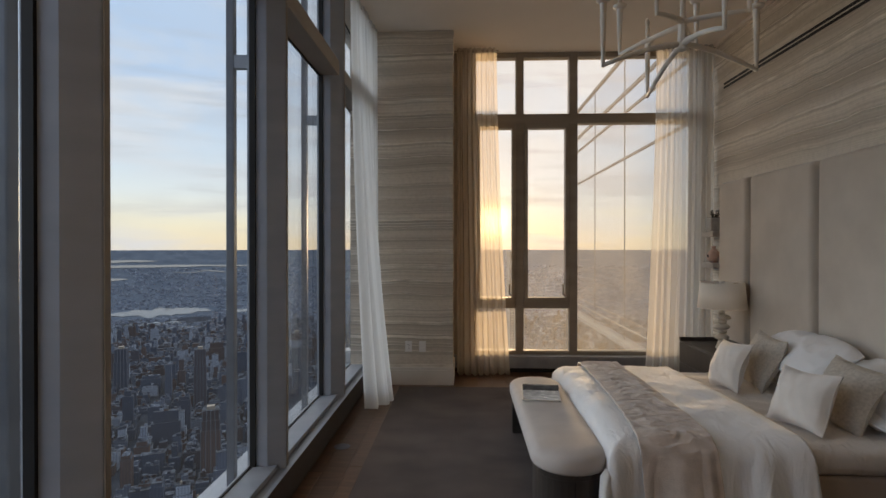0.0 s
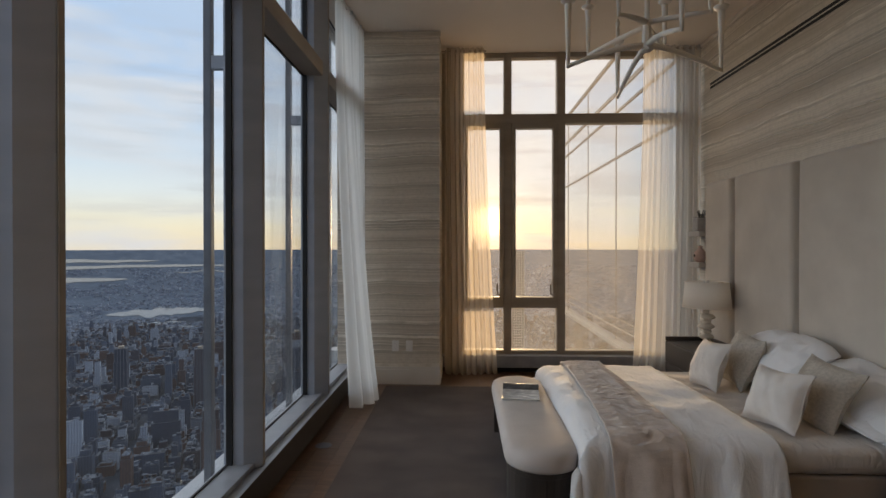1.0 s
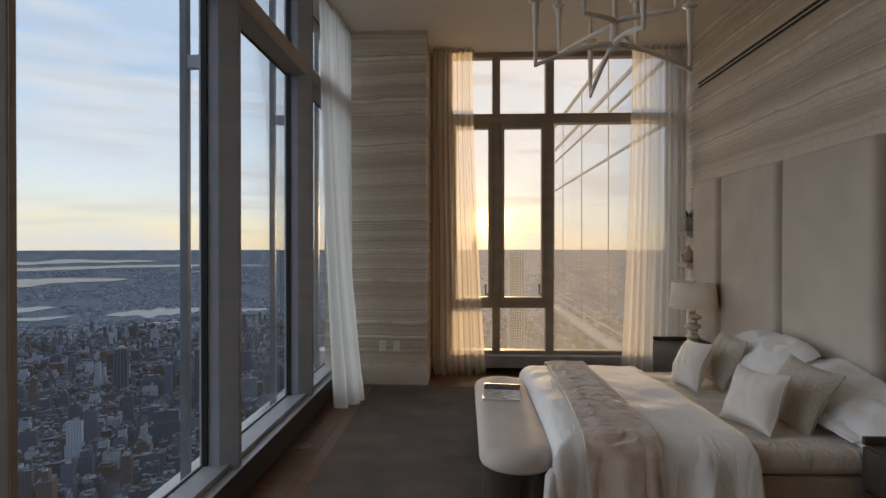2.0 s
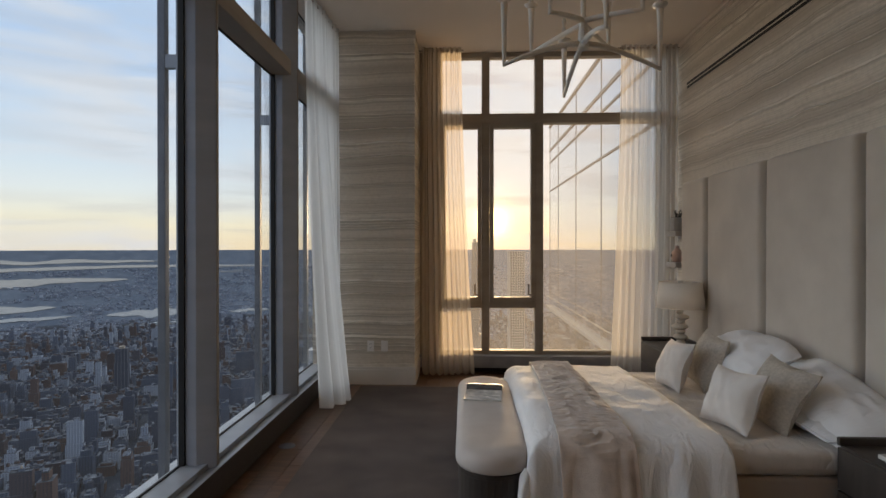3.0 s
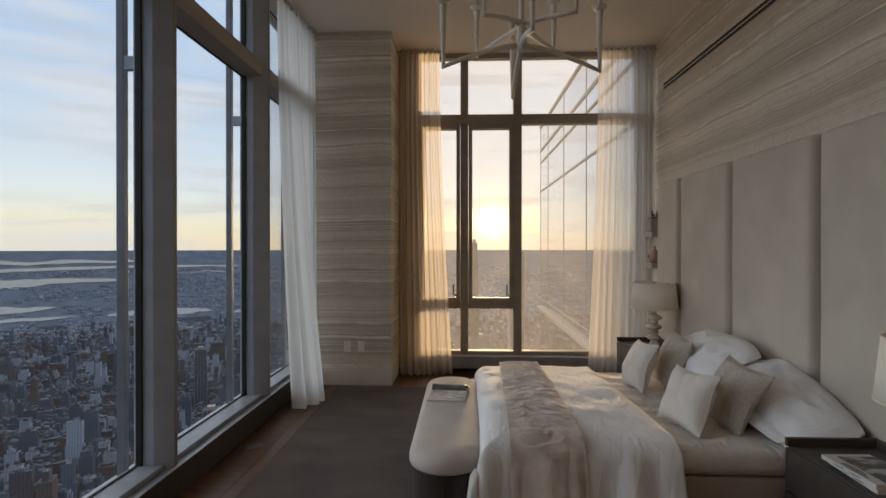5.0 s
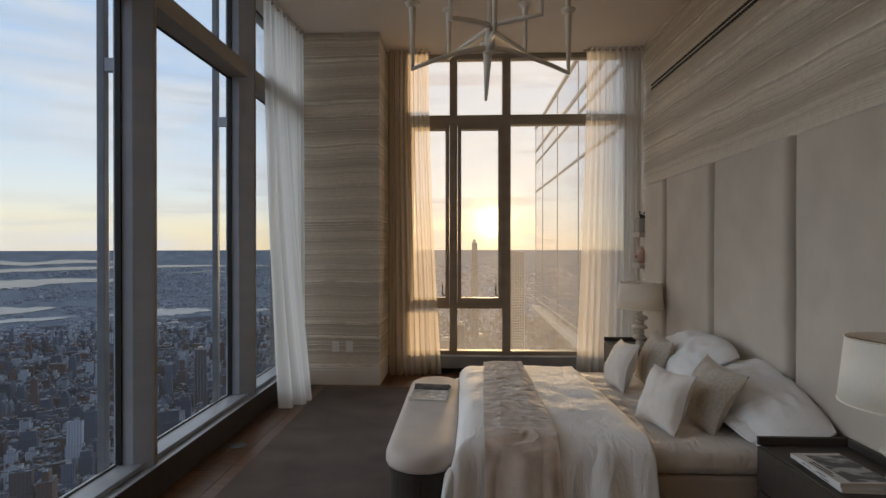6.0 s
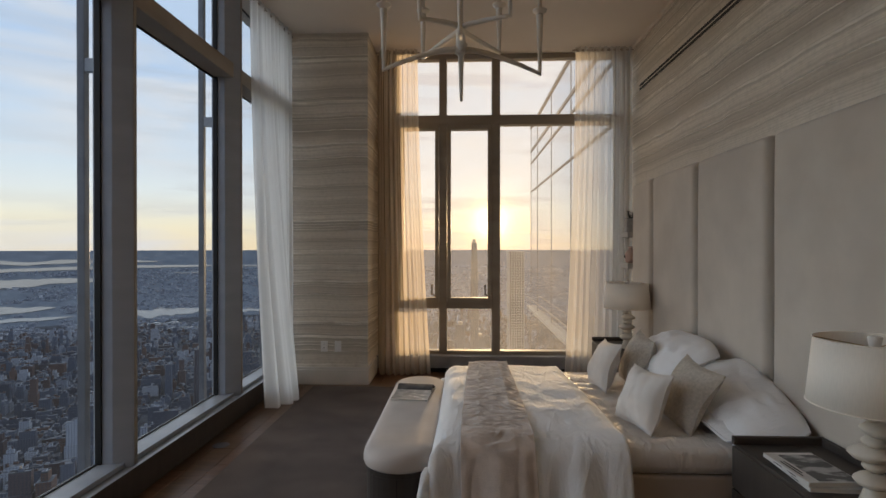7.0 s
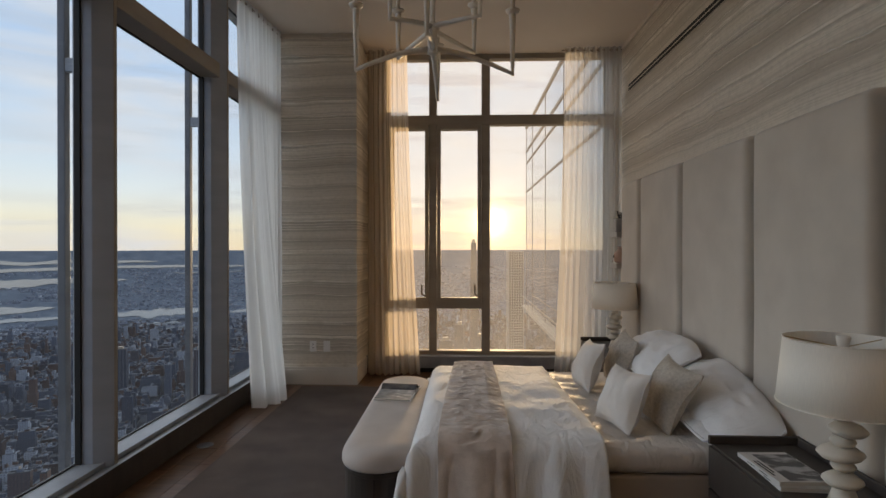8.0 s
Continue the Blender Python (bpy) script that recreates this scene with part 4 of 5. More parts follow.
sheer("curtain", (2.25, 6.42), (2.92, 6.42), 9, 0.030, (-0.13, 0.0, -0.02), CEIL - 0.01, M_SHEER_PALE, "floor-length pale sheer curtain beside the headboard", 5.0)

# ---- chandelier ----


def chandelier():
    CX, CY = 0.93, 2.33
    c = thing("chandelier", CX, CY, 2.36, "white plaster chandelier with two tiers of candle arms", "chandelier")
    part("stem", tube([(0, 0, 0.02), (0, 0, CEIL - 2.36 - 0.03)], 0.011, 10), M_PLASTER, c)
    part("canopy", lathe([(0.075, CEIL - 2.36 - 0.035), (0.075, CEIL - 2.36 - 0.012), (0.06, CEIL - 2.36)], 28), M_PLASTER, c)
    part("hub", lathe([(0.012, 0.0), (0.024, 0.008), (0.022, 0.06), (0.018, 0.10), (0.017, 0.14), (0.010, 0.15)], 8), M_PLASTER, c)
    tips = [(0.352, 0.085, -0.055, 0.03), (-0.335, 0.0, -0.055, 0.03), (0.0, 0.44, -0.07, 0.03), (0.0, -0.37, -0.05, 0.03),
            (0.185, 0.30, 0.12, 0.11), (-0.185, 0.28, 0.09, 0.11), (0.20, -0.15, 0.105, 0.125), (-0.165, -0.16, 0.095, 0.125)]
    for x, y, dz, root in tips:
        mid = (x * 0.45, y * 0.45, root + (dz - root) * 0.25)
        arm = part("arm", tube([(0, 0, root), (x * 0.2, y * 0.2, root + (dz - root) * 0.05), mid, (x * 0.75, y * 0.75, root + (dz - root) * 0.62), (x, y, dz)], [0.013, 0.0125, 0.0115, 0.0105, 0.0085], 8), M_PLASTER, c, smooth=True)
        hgt = 0.275 if root < 0.05 else 0.225
        cup = tube([(x, y, dz - 0.008), (x, y, dz + 0.03), (x, y, dz + hgt * 0.7), (x, y, dz + hgt)], [0.0075, 0.0085, 0.013, 0.0155], 10)
        part("candle_arm", cup, M_PLASTER, arm, smooth=True)
        part("cup", lathe([(0.014, dz + hgt - 0.012), (0.030, dz + hgt), (0.032, dz + hgt + 0.008), (0.012, dz + hgt + 0.010)], 18, cx=x, cy=y), M_PLASTER, arm, smooth=True)
        part("sleeve", lathe([(0.010, dz + hgt + 0.008), (0.010, dz + hgt + 0.07), (0.006, dz + hgt + 0.075), (0.012, dz + hgt + 0.10), (0.002, dz + hgt + 0.125)], 12, cx=x, cy=y), M_CERAMIC, arm, "candle sleeve and bulb")
    return c


chandelier()

# ---- small fixtures ----
for k, x in enumerate((-0.612, -0.458)):
    o = thing("wall_outlet" if k == 0 else "wall_switch", x, PIER_Y - 0.001, 0.425, "white wall plate low on the papered pier", "outlet", "wall plates")
    part("plate", box(-0.038, 0.038, -0.007, 0, -0.06, 0.06, 0.003), M_PLATE, o)
    for zz in (-0.03, 0.008):
        part("socket", box(-0.017, 0.017, -0.0095, -0.007, zz, zz + 0.026, 0.002), M_PLATE, o)
        for q in (-0.007, 0.005):
            if k == 0:
                part("slot", box(q, q + 0.003, -0.0105, -0.0096, zz + 0.008, zz + 0.02), M_BLACK, o)
fb = thing("floor_box", -0.93, 4.066, 0.0, "round metal floor outlet cover in the oak floor", "floor outlet")
part("cover", lathe([(0.062, 0.0), (0.062, 0.002), (0.056, 0.004)], 32), M_FIN, fb)
part("lid", lathe([(0.045, 0.004), (0.043, 0.0055)], 28), M_FIN, fb)

# ---- outside: glass wing of the same tower ----


def wing():
    w = thing("glass_wing", 0, 0, 0, "mirror-glass wing of the same tower outside", "building")
    m, n, l, b = mat("mirror_glass", 0.03, 1.0)
    b.inputs["Base Color"].default_value = (0.66, 0.70, 0.74, 1)
    no, bp, g = n.new("ShaderNodeTexNoise"), n.new("ShaderNodeBump"), n.new("ShaderNodeNewGeometry")
    no.inputs["Scale"].default_value = 0.35
    bp.inputs["Strength"].default_value, bp.inputs["Distance"].default_value = 0.04, 0.05
    l.new(g.outputs["Position"], no.inputs["Vector"]), l.new(no.outputs[0], bp.inputs["Height"]), l.new(bp.outputs[0], b.inputs["Normal"])
    x = 2.83
    M_JOINT = surface("dark_curtain_wall_metal", [(0.07, 0.078, 0.09), (0.10, 0.11, 0.125)], (2, 2, 2), 0.5, 0.2)
    M_BAND = surface("grey_stone_band", [(0.20, 0.20, 0.195), (0.26, 0.26, 0.25)], (2, 2, 2), 0.9)
    ys = [6.9, 9.6, 11.75, 13.95, 15.3]
    zs = [-8.0, -4.2, -0.16, 3.08, 3.88, 4.88]
    part("core", box(x + 0.05, x + 9, 7.0, 15.28, -8, 4.86), M_FRAME, w)
    for y0, y1 in zip(ys, ys[1:]):
        for z0, z1 in zip(zs, zs[1:]):
            part("pane", box(x, x + 0.03, y0 + 0.012, y1 - 0.012, z0 + 0.012, z1 - 0.012), m, w, "mirror-coated window glass")
    for y in ys[1:]:
        part("mullion", box(x - 0.008, x + 0.03, y - 0.012, y + 0.012, -8, 4.88), M_JOINT, w)
    for z, h in ((3.08, 0.035), (3.88, 0.035), (4.22, 0.06)):
        part("transom", box(x - 0.02, x + 0.02, 6.9, 15.3, z - h / 2, z + h / 2), M_JOINT, w)
    part("coping", box(x - 0.03, x + 0.1, 6.9, 15.34, 4.86, 4.92, 0.006), M_JOINT, w)
    part("ledge", box(x - 0.12, x + 0.02, 6.9, 15.3, -0.20, -0.12, 0.01), M_BAND, w, "pale stone ledge band")
    part("rail", tube([(x - 0.16, 7.0, 0.18), (x - 0.16, 15.25, 0.18)], 0.012, 8), M_BAND, w)


wing()

# ---- outside: ground, water and the city far below ----
GROUND = -430.0


def ground_z(r):
    """Flat under the city; the far land lifts gently to the skyline."""
    return GROUND if r < 3400 else GROUND + 388 * ((r - 3400) / 1500) ** 1.3


def city_ground_mat(name, low, high, cell):
    m, n, l, b = mat(name, 0.95)
    b.inputs["Specular IOR Level"].default_value = 0.05
    g = n.new("ShaderNodeNewGeometry")
    mp = n.new("ShaderNodeMapping")
    mp.inputs["Scale"].default_value = (1, 1, 1.6)
    l.new(g.outputs["Position"], mp.inputs[0])
    no = n.new("ShaderNodeTexNoise")
    no.inputs["Scale"].default_value, no.inputs["Detail"].default_value = 0.012, 9.0
    l.new(mp.outputs[0], no.inputs["Vector"])
    vo = n.new("ShaderNodeTexVoronoi")
    vo.inputs["Scale"].default_value = cell
    l.new(mp.outputs[0], vo.inputs["Vector"])
    r = n.new("ShaderNodeValToRGB")
    r.color_ramp.elements[0].position, r.color_ramp.elements[0].color = 0.36, (*low, 1)
    r.color_ramp.elements[1].position, r.color_ramp.elements[1].color = 0.66, (*high, 1)
    l.new(no.outputs[0], r.inputs[0])
    mx = n.new("ShaderNodeMix")
    mx.data_type, mx.blend_type = "RGBA", "MULTIPLY"
    mx.inputs[0].default_value = 0.3
    bw = n.new("ShaderNodeRGBToBW")
    l.new(vo.outputs["Color"], bw.inputs[0])
    l.new(r.outputs[0], mx.inputs[6]), l.new(bw.outputs[0], mx.inputs[7])
    l.new(mx.outputs[2], b.inputs["Base Color"])
    return m


def ground():
    rings = [0.01, 300, 700, 1200, 1800, 2400, 2900, 3400] + [3400 + 1540 * k / 14 for k in range(1, 15)]
    seg = 120
    bm = bmesh.new()
    vs = [[bm.verts.new((r * math.cos(2 * math.pi * k / seg), r * math.sin(2 * math.pi * k / seg), ground_z(r))) for k in range(seg)] for r in rings]
    for a, b in zip(vs, vs[1:]):
        for k in range(seg):
            bm.faces.new((a[k], b[k], b[(k + 1) % seg], a[(k + 1) % seg]))
    # Blue-grey distance haze is painted into both ground colours, paler beyond 3500 m.
    g = structure("ground", bm, city_ground_mat("city_ground", (0.018, 0.026, 0.044), (0.045, 0.06, 0.092), 0.03), "dense city land reaching the skyline, blue haze in its colour", "ground")
    g.data.materials.append(city_ground_mat("far_suburbs_hazed", (0.072, 0.105, 0.165), (0.11, 0.15, 0.22), 0.09))
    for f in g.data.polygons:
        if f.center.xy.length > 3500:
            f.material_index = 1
        f.use_smooth = True
    return g


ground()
M_WATER = surface("river_water", [(0.12, 0.14, 0.16), (0.15, 0.17, 0.19)], (0.002, 0.002, 0.002), 0.12, 0, 0.0)


def reach(az0, az1, r0, r1, wob, seed):
    """A stretch of water between two bearings (degrees from +y) and two distances, with uneven banks."""
    def at(u, v):
        a = radians(az0 + (az1 - az0) * u)
        k = math.sin(math.pi * min(1, max(0, u))) ** 0.6
        mid, h = (r0 + r1) / 2, (r1 - r0) / 2
        w = noise.fractal(Vector((u * 5, seed, 0)), 1, 2, 4) * wob * 2
        r = mid + w + h * (2 * v - 1) * k * (1 + 0.55 * noise.fractal(Vector((u * 7, (0 if v < 0.5 else 5), seed)), 0.8, 2, 4))
        return (r * math.sin(a), r * math.cos(a), ground_z(r) + 4.0)
    return structure("water", grid_mesh(60, 6, at), M_WATER, "bright river water between the city shores", "water")


WATERS = [
    (-64, -38.0, 3720, 3935),
    (-62, -36.6, 3600, 3690),
    (-34.4, -25.6, 3540, 3700),
    (-33, -27.5, 3330, 3420),
    (-30, -26.5, 3120, 3200),
    (-62, -32.5, 4230, 4390),
    (-60, -19, 4520, 4585),
    (-58, -30, 4650, 4735),
    (-29, -22, 4425, 4445),
    (4.5, 8.5, 3180, 3330),
    (1, 4, 3260, 3330),
    (-24, -20, 3560, 3620),
]
for k, (az0, az1, r0, r1) in enumerate(WATERS):
    reach(az0, az1, r0, r1, 18, k * 3.7)


def facade_mat(name, per_object, far=False):
    m, n, l, b = mat(name, 0.8)
    b.inputs["Specular IOR Level"].default_value = 0.15
    tc, g = n.new("ShaderNodeTexCoord"), n.new("ShaderNodeNewGeometry")
    s = n.new("ShaderNodeSeparateXYZ")
    l.new(tc.outputs["Object"], s.inputs[0])
    sn = n.new("ShaderNodeSeparateXYZ")
    l.new(tc.outputs["Normal"], sn.inputs[0])

    def f(op, a, bb=0.0):
        k = n.new("ShaderNodeMath")
        k.operation = op
        for i, v in enumerate((a, bb)):
            if isinstance(v, (int, float)):
                k.inputs[i].default_value = v
            else:
                l.new(v, k.inputs[i])
        return k.outputs[0]

    along = f("ADD", f("MULTIPLY", s.outputs[0], f("ABSOLUTE", sn.outputs[1])), f("MULTIPLY", s.outputs[1], f("ABSOLUTE", sn.outputs[0])))
    wu = f("GREATER_THAN", f("FRACT", f("MULTIPLY", along, 0.22)), 0.48)
    wv = f("GREATER_THAN", f("FRACT", f("MULTIPLY", s.outputs[2], 0.27)), 0.45)
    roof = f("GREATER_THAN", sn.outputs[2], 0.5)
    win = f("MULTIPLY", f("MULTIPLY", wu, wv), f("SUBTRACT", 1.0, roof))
    if per_object:
        rnd = n.new("ShaderNodeObjectInfo").outputs["Random"]
    else:
        rnd = g.outputs["Random Per Island"]
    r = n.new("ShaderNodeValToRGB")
    # Wall and roof colours are shifted blue to paint in the distance haze.
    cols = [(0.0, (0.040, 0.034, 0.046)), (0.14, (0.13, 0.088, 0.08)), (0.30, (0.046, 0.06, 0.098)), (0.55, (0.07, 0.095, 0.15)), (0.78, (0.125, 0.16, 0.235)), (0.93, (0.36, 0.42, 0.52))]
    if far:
        # Paler far haze in the colours; walls lifted above roofs against their shade.
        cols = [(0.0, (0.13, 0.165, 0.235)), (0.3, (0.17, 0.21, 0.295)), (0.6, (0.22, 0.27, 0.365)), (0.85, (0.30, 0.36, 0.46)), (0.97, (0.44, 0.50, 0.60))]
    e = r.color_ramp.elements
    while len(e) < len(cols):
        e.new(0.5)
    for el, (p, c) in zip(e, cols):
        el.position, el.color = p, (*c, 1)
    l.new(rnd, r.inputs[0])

    def mix(fac, a, c):
        k = n.new("ShaderNodeMix")
        k.data_type = "RGBA"
        l.new(fac, k.inputs[0])
        for sock, v in ((k.inputs[6], a), (k.inputs[7], c)):
            if isinstance(v, tuple):
                sock.default_value = (*v, 1)
            else:
                l.new(v, sock)
        return k.outputs[2]

    no = n.new("ShaderNodeTexNoise")
    no.inputs["Scale"].default_value, no.inputs["Detail"].default_value = 0.08, 6.0
    l.new(tc.outputs["Object"], no.inputs["Vector"])
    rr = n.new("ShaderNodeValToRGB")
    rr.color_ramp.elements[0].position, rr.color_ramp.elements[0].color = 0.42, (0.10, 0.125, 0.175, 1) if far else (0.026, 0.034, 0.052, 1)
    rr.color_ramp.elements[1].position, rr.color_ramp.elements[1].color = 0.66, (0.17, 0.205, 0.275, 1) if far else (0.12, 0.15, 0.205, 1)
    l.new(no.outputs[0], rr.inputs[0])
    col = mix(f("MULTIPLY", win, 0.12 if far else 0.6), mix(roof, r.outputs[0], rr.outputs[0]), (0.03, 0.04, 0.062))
    l.new(col, b.inputs["Base Color"])
    return m


M_FAR_TOWN = facade_mat("hazed_far_town_walls", False, True)
M_FACADE, M_FACADE_ONE = facade_mat("hazed_city_facades", False), facade_mat("hazed_building_facade", True)
M_COPING = surface("dark_masonry_coping", [(0.03, 0.038, 0.055), (0.05, 0.062, 0.085)], (0.3, 0.3, 0.3), 0.85)
M_PIER = surface("blue_grey_masonry", [(0.11, 0.13, 0.17), (0.16, 0.185, 0.235)], (0.05, 0.05, 0.05), 0.85)
GRID_TURN = 24.0
BOX_FACES = [(0, 1, 5, 4), (1, 2, 6, 5), (2, 3, 7, 6), (3, 0, 4, 7)]


def building_shape(x, y, w, d, h, z0, shoulder, inset, verts, faces):
    """One connected block with a setback: street walls to the shoulder, a smaller upper part."""
    o = len(verts)
    for z, k in ((z0 - 2, 0), (z0 + h * shoulder, 0), (z0 + h * shoulder, inset), (z0 + h, inset)):
        a, c = w / 2 - k, d / 2 - k
        verts += [(x - a, y - c, z), (x + a, y - c, z), (x + a, y + c, z), (x - a, y + c, z)]
    for lv in (0, 4, 8):
        for i in range(4):
            j = (i + 1) % 4
            faces.append((o + lv + i, o + lv + j, o + lv + 4 + j, o + lv + 4 + i))
    faces.append((o + 12, o + 13, o + 14, o + 15))


def simple_box(x, y, w, d, z0, z1, verts, faces):
    o = len(verts)
    for z in (z0, z1):
        verts += [(x - w / 2, y - d / 2, z), (x + w / 2, y - d / 2, z), (x + w / 2, y + d / 2, z), (x - w / 2, y + d / 2, z)]
    faces += [tuple(o + i for i in f) for f in BOX_FACES] + [(o + 4, o + 5, o + 6, o + 7)]


def mesh_from(name, verts, faces, material):
    me = bpy.data.meshes.new(name)
    me.from_pydata(verts, [], faces)
    me.materials.append(material)
    return me


def on_water(az, r, margin=45):
    return any(a0 - 0.3 < az < a1 + 0.3 and r0 - margin < r < r1 + margin for a0, a1, r0, r1 in WATERS)


def city():
    rnd = random.Random(11)
    turn = pose(0, 0, 0, 0, 0, GRID_TURN)
    back = turn.inverted()
    cells = []
    # street grid in the turned frame: blocks of lots between avenues and streets
    for gx in range(-5000, 3200, 29):
        for gy in range(-600, 5600, 25):
            if (gx + 5170) % 310 < 31:
                continue
            if (gy + 5050) % 108 < 20:
                continue
            p = turn @ Vector((gx + rnd.uniform(-5, 5), gy + rnd.uniform(-4, 4), 0))
            rr, az = p.xy.length, math.degrees(math.atan2(p.x, p.y))
            if rr < 640 or rr > 3300 or az < -47 or az > 21 or on_water(az, rr):
                continue
            if rnd.random() < 0.12:
                continue
            cells.append((rr, az, p))
    cells.sort(key=lambda c: c[0])
    ones, verts, faces = 0, [], []
    for rr, az, p in cells:
        q = back @ p
        z0 = ground_z(rr)
        k = noise.noise(Vector((p.x * 0.0022, p.y * 0.0022, 7)))
        tall = rnd.random()
        core = max(0.0, 1 - max(0, rr - 900) / 1900)
        h = 14 + 19 * rnd.random() + 24 * max(0, k) * core
        if tall > 0.84:
            h += rnd.uniform(12, 50) * (0.25 + 0.75 * core)
        if tall > 0.96:
            h += rnd.uniform(30, 80) * (0.2 + 0.8 * core)
        if rr > 2700:
            h = 8 + 12 * rnd.random() + (rnd.uniform(10, 50) if tall > 0.9 else 0)
        w, d = rnd.uniform(14, 33), rnd.uniform(12, 27)
        if rr > 2500:
            w, d = w * 0.62, d * 0.62
        if rnd.random() < 0.12:
            w *= 1.7
        sh, ins = rnd.uniform(0.5, 0.97), rnd.uniform(0.8, 0.22 * min(w, d) + 1)
        if ones < 240 and -44 < az < 19 and rr < 1500 and (az < -10 or az > -8):
            ones += 1
            vs, fs = [], []
            building_shape(0, 0, w, d, h, 0, sh, ins, vs, fs)
            ob = new("apartment_building", mesh_from("apartment_building", vs, fs, M_FACADE_ONE))
            ob.matrix_world = Matrix.Translation((p.x, p.y, z0)) @ turn
            tagged(ob, "mid-rise masonry apartment building in the dense city", "building", "city buildings")
            vs, fs = [], []
            simple_box(rnd.uniform(-2, 2), rnd.uniform(-2, 2), rnd.uniform(4, 7), rnd.uniform(4, 7), h, h + rnd.uniform(3, 6), vs, fs)
            bk = new("roof_bulkhead", mesh_from("roof_bulkhead", vs, fs, M_FACADE_ONE))
            bk.parent = ob
            if rnd.random() < 0.55:
                tx, ty = rnd.uniform(-0.3, 0.3) * w, rnd.uniform(-0.3, 0.3) * d
                tank = lathe([(1.6, h + 3.0), (1.7, h + 6.2), (0.2, h + 7.6)], 10, cx=tx, cy=ty)
                for qx, qy in ((1, 1), (1, -1), (-1, 1), (-1, -1)):
                    box(tx + qx - 0.15, tx + qx + 0.15, ty + qy - 0.15, ty + qy + 0.15, h, h + 3.0, bm=tank)
                part("water_tank", tank, M_FRAME_WARM, ob, "wooden roof water tank on legs")
            rim = box(-w / 2 + ins, w / 2 - ins, -d / 2 + ins, -d / 2 + ins + 0.8, h, h + 1.4)
            box(-w / 2 + ins, -w / 2 + ins + 0.8, -d / 2 + ins + 0.8, d / 2 - ins - 0.8, h, h + 1.4, bm=rim)
            box(w / 2 - ins - 0.8, w / 2 - ins, -d / 2 + ins + 0.8, d / 2 - ins - 0.8, h, h + 1.4, bm=rim)
            box(-w / 2 + ins, w / 2 - ins, d / 2 - ins - 0.8, d / 2 - ins, h, h + 1.4, bm=rim)
            part("parapet", rim, M_COPING, ob)
        else:
            building_shape(q.x, q.y, w, d, h, z0, sh, ins, verts, faces)
            if rr > 2300 and rnd.random() < 0.8:
                for _ in range(2):
                    simple_box(q.x + rnd.uniform(-22, 22), q.y + rnd.uniform(-20, 20), rnd.uniform(7, 16), rnd.uniform(7, 16), z0, z0 + rnd.uniform(5, 13), verts, faces)
            for _ in range(rnd.choice((1, 2, 3)) if rr < 2400 else 0):
                simple_box(q.x + rnd.uniform(-0.3, 0.3) * w, q.y + rnd.uniform(-0.3, 0.3) * d, rnd.uniform(3, 9), rnd.uniform(3, 9), z0 + h, z0 + h + rnd.uniform(3, 6), verts, faces)
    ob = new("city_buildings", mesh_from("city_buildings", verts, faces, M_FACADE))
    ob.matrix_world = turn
    tagged(ob, "dense blocks of grey and brown city buildings, colours blued for haze", "buildings", "", "stuff")
    # low houses and sheds of the far shore
    verts, faces = [], []
    for _ in range(15000):
        rr, az = 3050 + 1500 * rnd.random() ** 1.25, rnd.uniform(-47, 21)
        if on_water(az, rr, 10) or noise.noise(Vector((az * 0.35, rr * 0.006, 3))) < -0.28:
            continue
        q = back @ Vector((rr * math.sin(radians(az)), rr * math.cos(radians(az)), 0))
        z0 = ground_z(rr)
        b = rnd.random() ** 2
        simple_box(q.x, q.y, 8 + 16 * b, 7 + 12 * rnd.random(), z0 - 6, z0 + 3 + 6 * rnd.random() + (12 * rnd.random() if rnd.random() > 0.96 else 0), verts, faces)
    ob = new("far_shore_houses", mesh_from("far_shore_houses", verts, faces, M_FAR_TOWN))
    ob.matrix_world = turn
    tagged(ob, "low houses and sheds on the far shore, blue haze in their colour", "buildings", "", "stuff")


city()


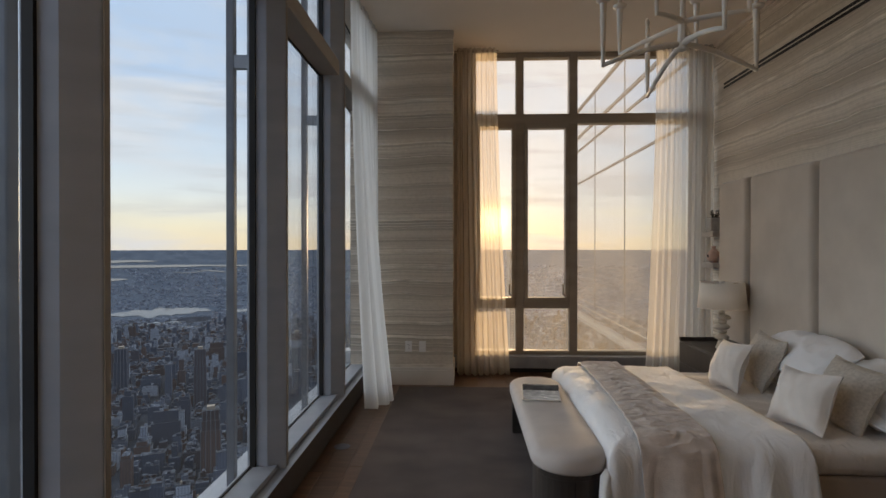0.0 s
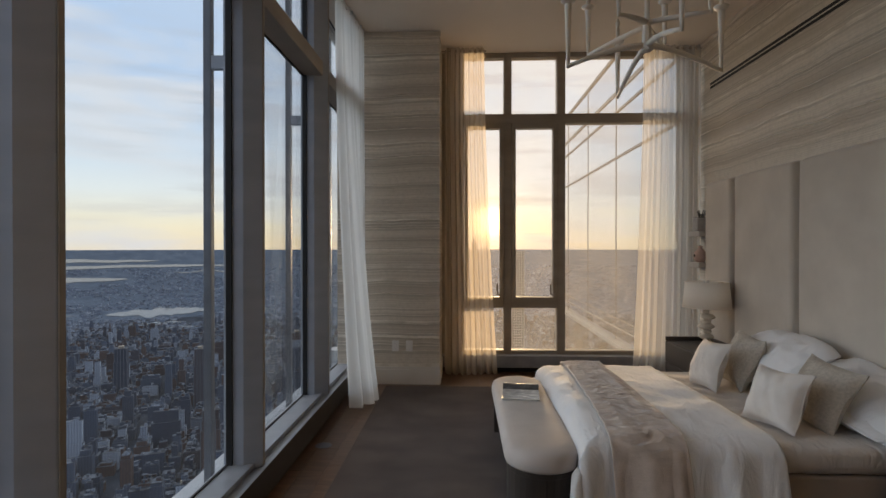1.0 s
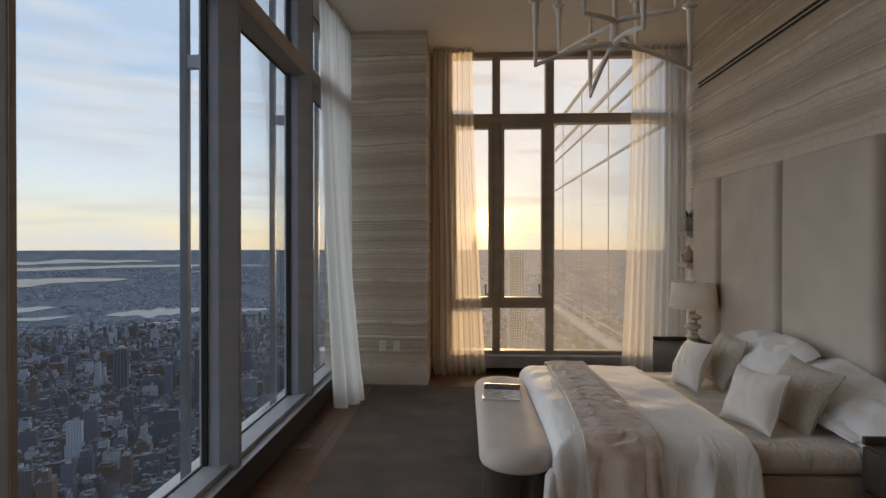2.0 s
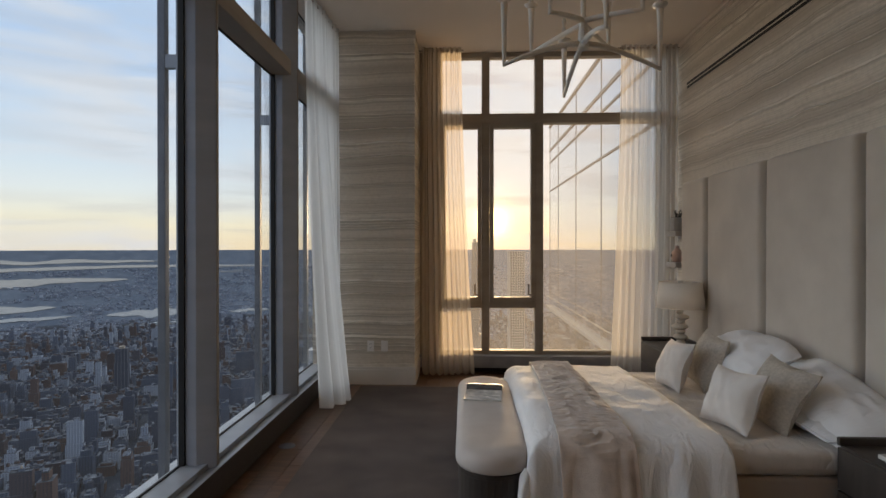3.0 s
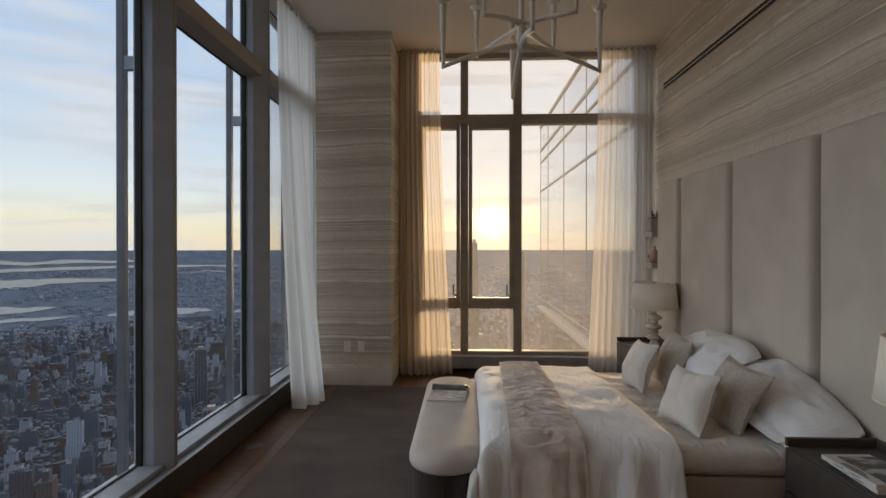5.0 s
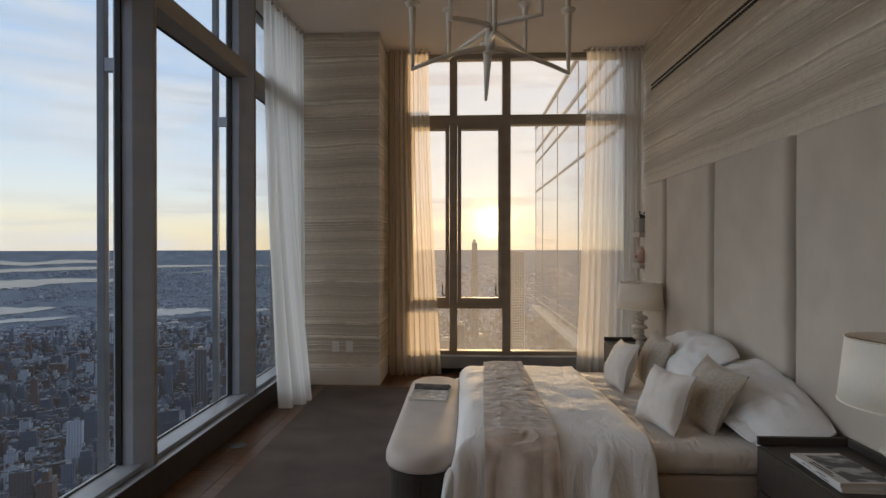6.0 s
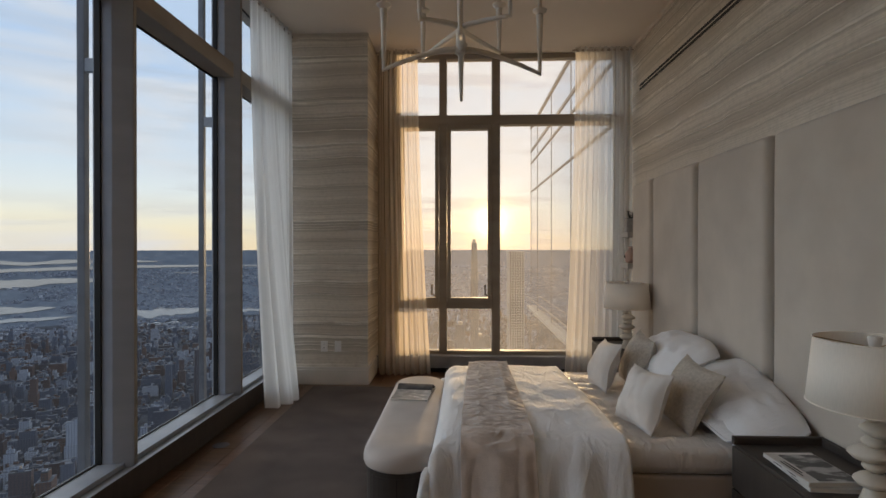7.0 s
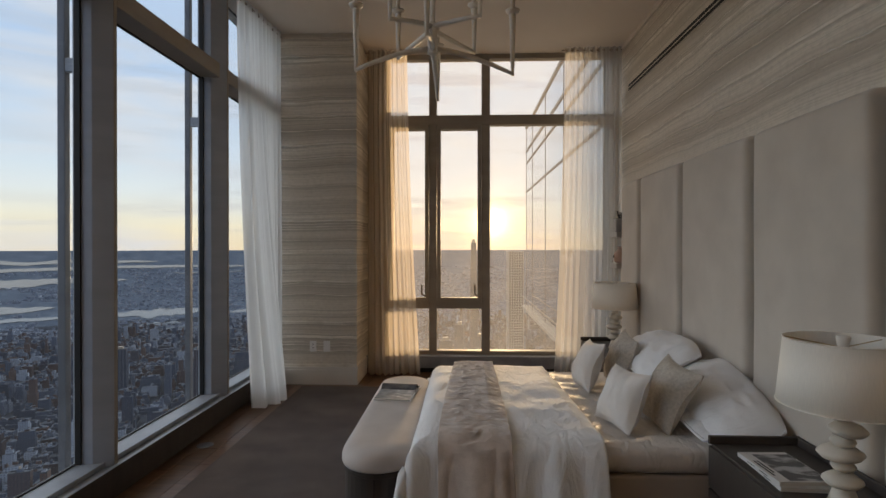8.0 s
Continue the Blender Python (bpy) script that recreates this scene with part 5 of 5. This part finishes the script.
def lattice_tower(x, y, w, top):
    """Square tower with a white concrete lattice round dark glass."""
    t = thing("lattice_tower", x, y, GROUND, "slender square tower of white lattice and dark glass", "skyscraper")
    h = top - GROUND
    white = surface("pale_concrete", [(0.36, 0.36, 0.36), (0.43, 0.43, 0.42)], (0.05, 0.05, 0.05), 0.7)
    dark = surface("dark_tower_glass", [(0.05, 0.06, 0.07), (0.08, 0.09, 0.10)], (0.05, 0.05, 0.05), 0.2)
    part("glass_core", box(-w / 2 + 0.8, w / 2 - 0.8, -w / 2 + 0.8, w / 2 - 0.8, 0, h - 1), dark, t)
    col = None
    for k in range(7):
        o = -w / 2 + 0.8 + (w - 1.6) * k / 6
        for a, b in ((o, -w / 2 + 0.4), (o, w / 2 - 0.4), (-w / 2 + 0.4, o), (w / 2 - 0.4, o)):
            if col is None:
                col = part("column", box(-0.55, 0.55, -0.55, 0.55, 0, h), white, t)
                col.location = (a, b, 0)
            else:
                c = new("column", col.data)
                c.parent, c.location = t, (a, b, 0)
    fl = None
    n = int(h / 4.75)
    for k in range(n + 1):
        if fl is None:
            bm = box(-w / 2, w / 2, -w / 2, -w / 2 + 0.9, 0, 1.15)
            box(-w / 2, w / 2, w / 2 - 0.9, w / 2, 0, 1.15, bm=bm)
            box(-w / 2, -w / 2 + 0.9, -w / 2 + 0.9, w / 2 - 0.9, 0, 1.15, bm=bm)
            box(w / 2 - 0.9, w / 2, -w / 2 + 0.9, w / 2 - 0.9, 0, 1.15, bm=bm)
            fl = part("floor_beam", bm, white, t)
            fl.location = (0, 0, 0)
        else:
            c = new("floor_beam", fl.data)
            c.parent, c.location = t, (0, 0, h - 1.15 - (k - 1) * 4.75)
    t.rotation_euler = (0, 0, radians(4))


lattice_tower(95.0, 995.0, 28.0, -7.0)


def stepped_tower(x, y, w, top, label, steps, seed):
    t = thing("skyscraper", x, y, GROUND, label, "skyscraper")
    h = top - GROUND
    zs = [0] + [h * (1 - 0.5 ** (k + 1) * 0.55) for k in range(steps)] + [h]
    for k, (z0, z1) in enumerate(zip(zs, zs[1:])):
        ww = w * (1 - 0.09 * k)
        part("tier", box(-ww / 2, ww / 2, -ww / 2, ww / 2, z0, z1), M_FACADE_ONE, t)
        for q in range(5):
            o = -ww / 2 + ww * q / 4
            part("pier", box(o - 0.5, o + 0.5, -ww / 2 - 0.5, -ww / 2, z0, z1), M_PIER, t)
    part("crown", box(-w * 0.2, w * 0.2, -w * 0.2, w * 0.2, h, h + 6), M_FRAME_WARM, t)
    t.rotation_euler = (0, 0, radians(seed))


stepped_tower(17.0, 900.0, 12.0, 8.0, "very slim stepped bronze tower against the sun", 4, 6)
stepped_tower(-42.0, 1250.0, 34.0, -215.0, "broad stepped office tower below the window", 2, 10)
stepped_tower(-8.0, 1150.0, 22.0, -165.0, "slim office tower in the evening haze", 2, -8)
stepped_tower(40.0, 1400.0, 36.0, -230.0, "broad grey office tower in the evening haze", 2, 4)
stepped_tower(-470.0, 980.0, 34.0, -300.0, "pale stepped apartment tower", 2, 24)
stepped_tower(-700.0, 1400.0, 30.0, -270.0, "pale slab tower above the mid-rise blocks", 1, 24)
stepped_tower(-520.0, 1650.0, 36.0, -265.0, "grey tower near the river", 2, 24)
stepped_tower(-980.0, 1500.0, 34.0, -290.0, "brown brick apartment tower", 1, 24)

# ---- oak planks ----


def planks():
    fl = bpy.data.objects["floor"]
    rnd = random.Random(3)
    meshes = {}
    x, w = -1.12, 0.16
    while x < X_R - 0.1:
        y, first = Y_B + 0.002, True
        while y < 6.5:
            L = rnd.choice((0.5, 0.9, 1.3)) if first else rnd.choice((1.7, 2.0, 2.3))
            L, first = round(min(L, 6.6 - y), 2), False
            if L not in meshes:
                bm = box(0.0012, w - 0.0012, 0.0012, L - 0.0012, -0.0118, 0.0, 0.0012, 1)
                me = bpy.data.meshes.new("plank")
                bm.to_mesh(me)
                bm.free()
                me.materials.append(M_WOOD)
                meshes[L] = me
            p = new("plank", meshes[L])
            p.location = (x, y, 0)
            p.parent = fl
            y += L
        x += w


planks()
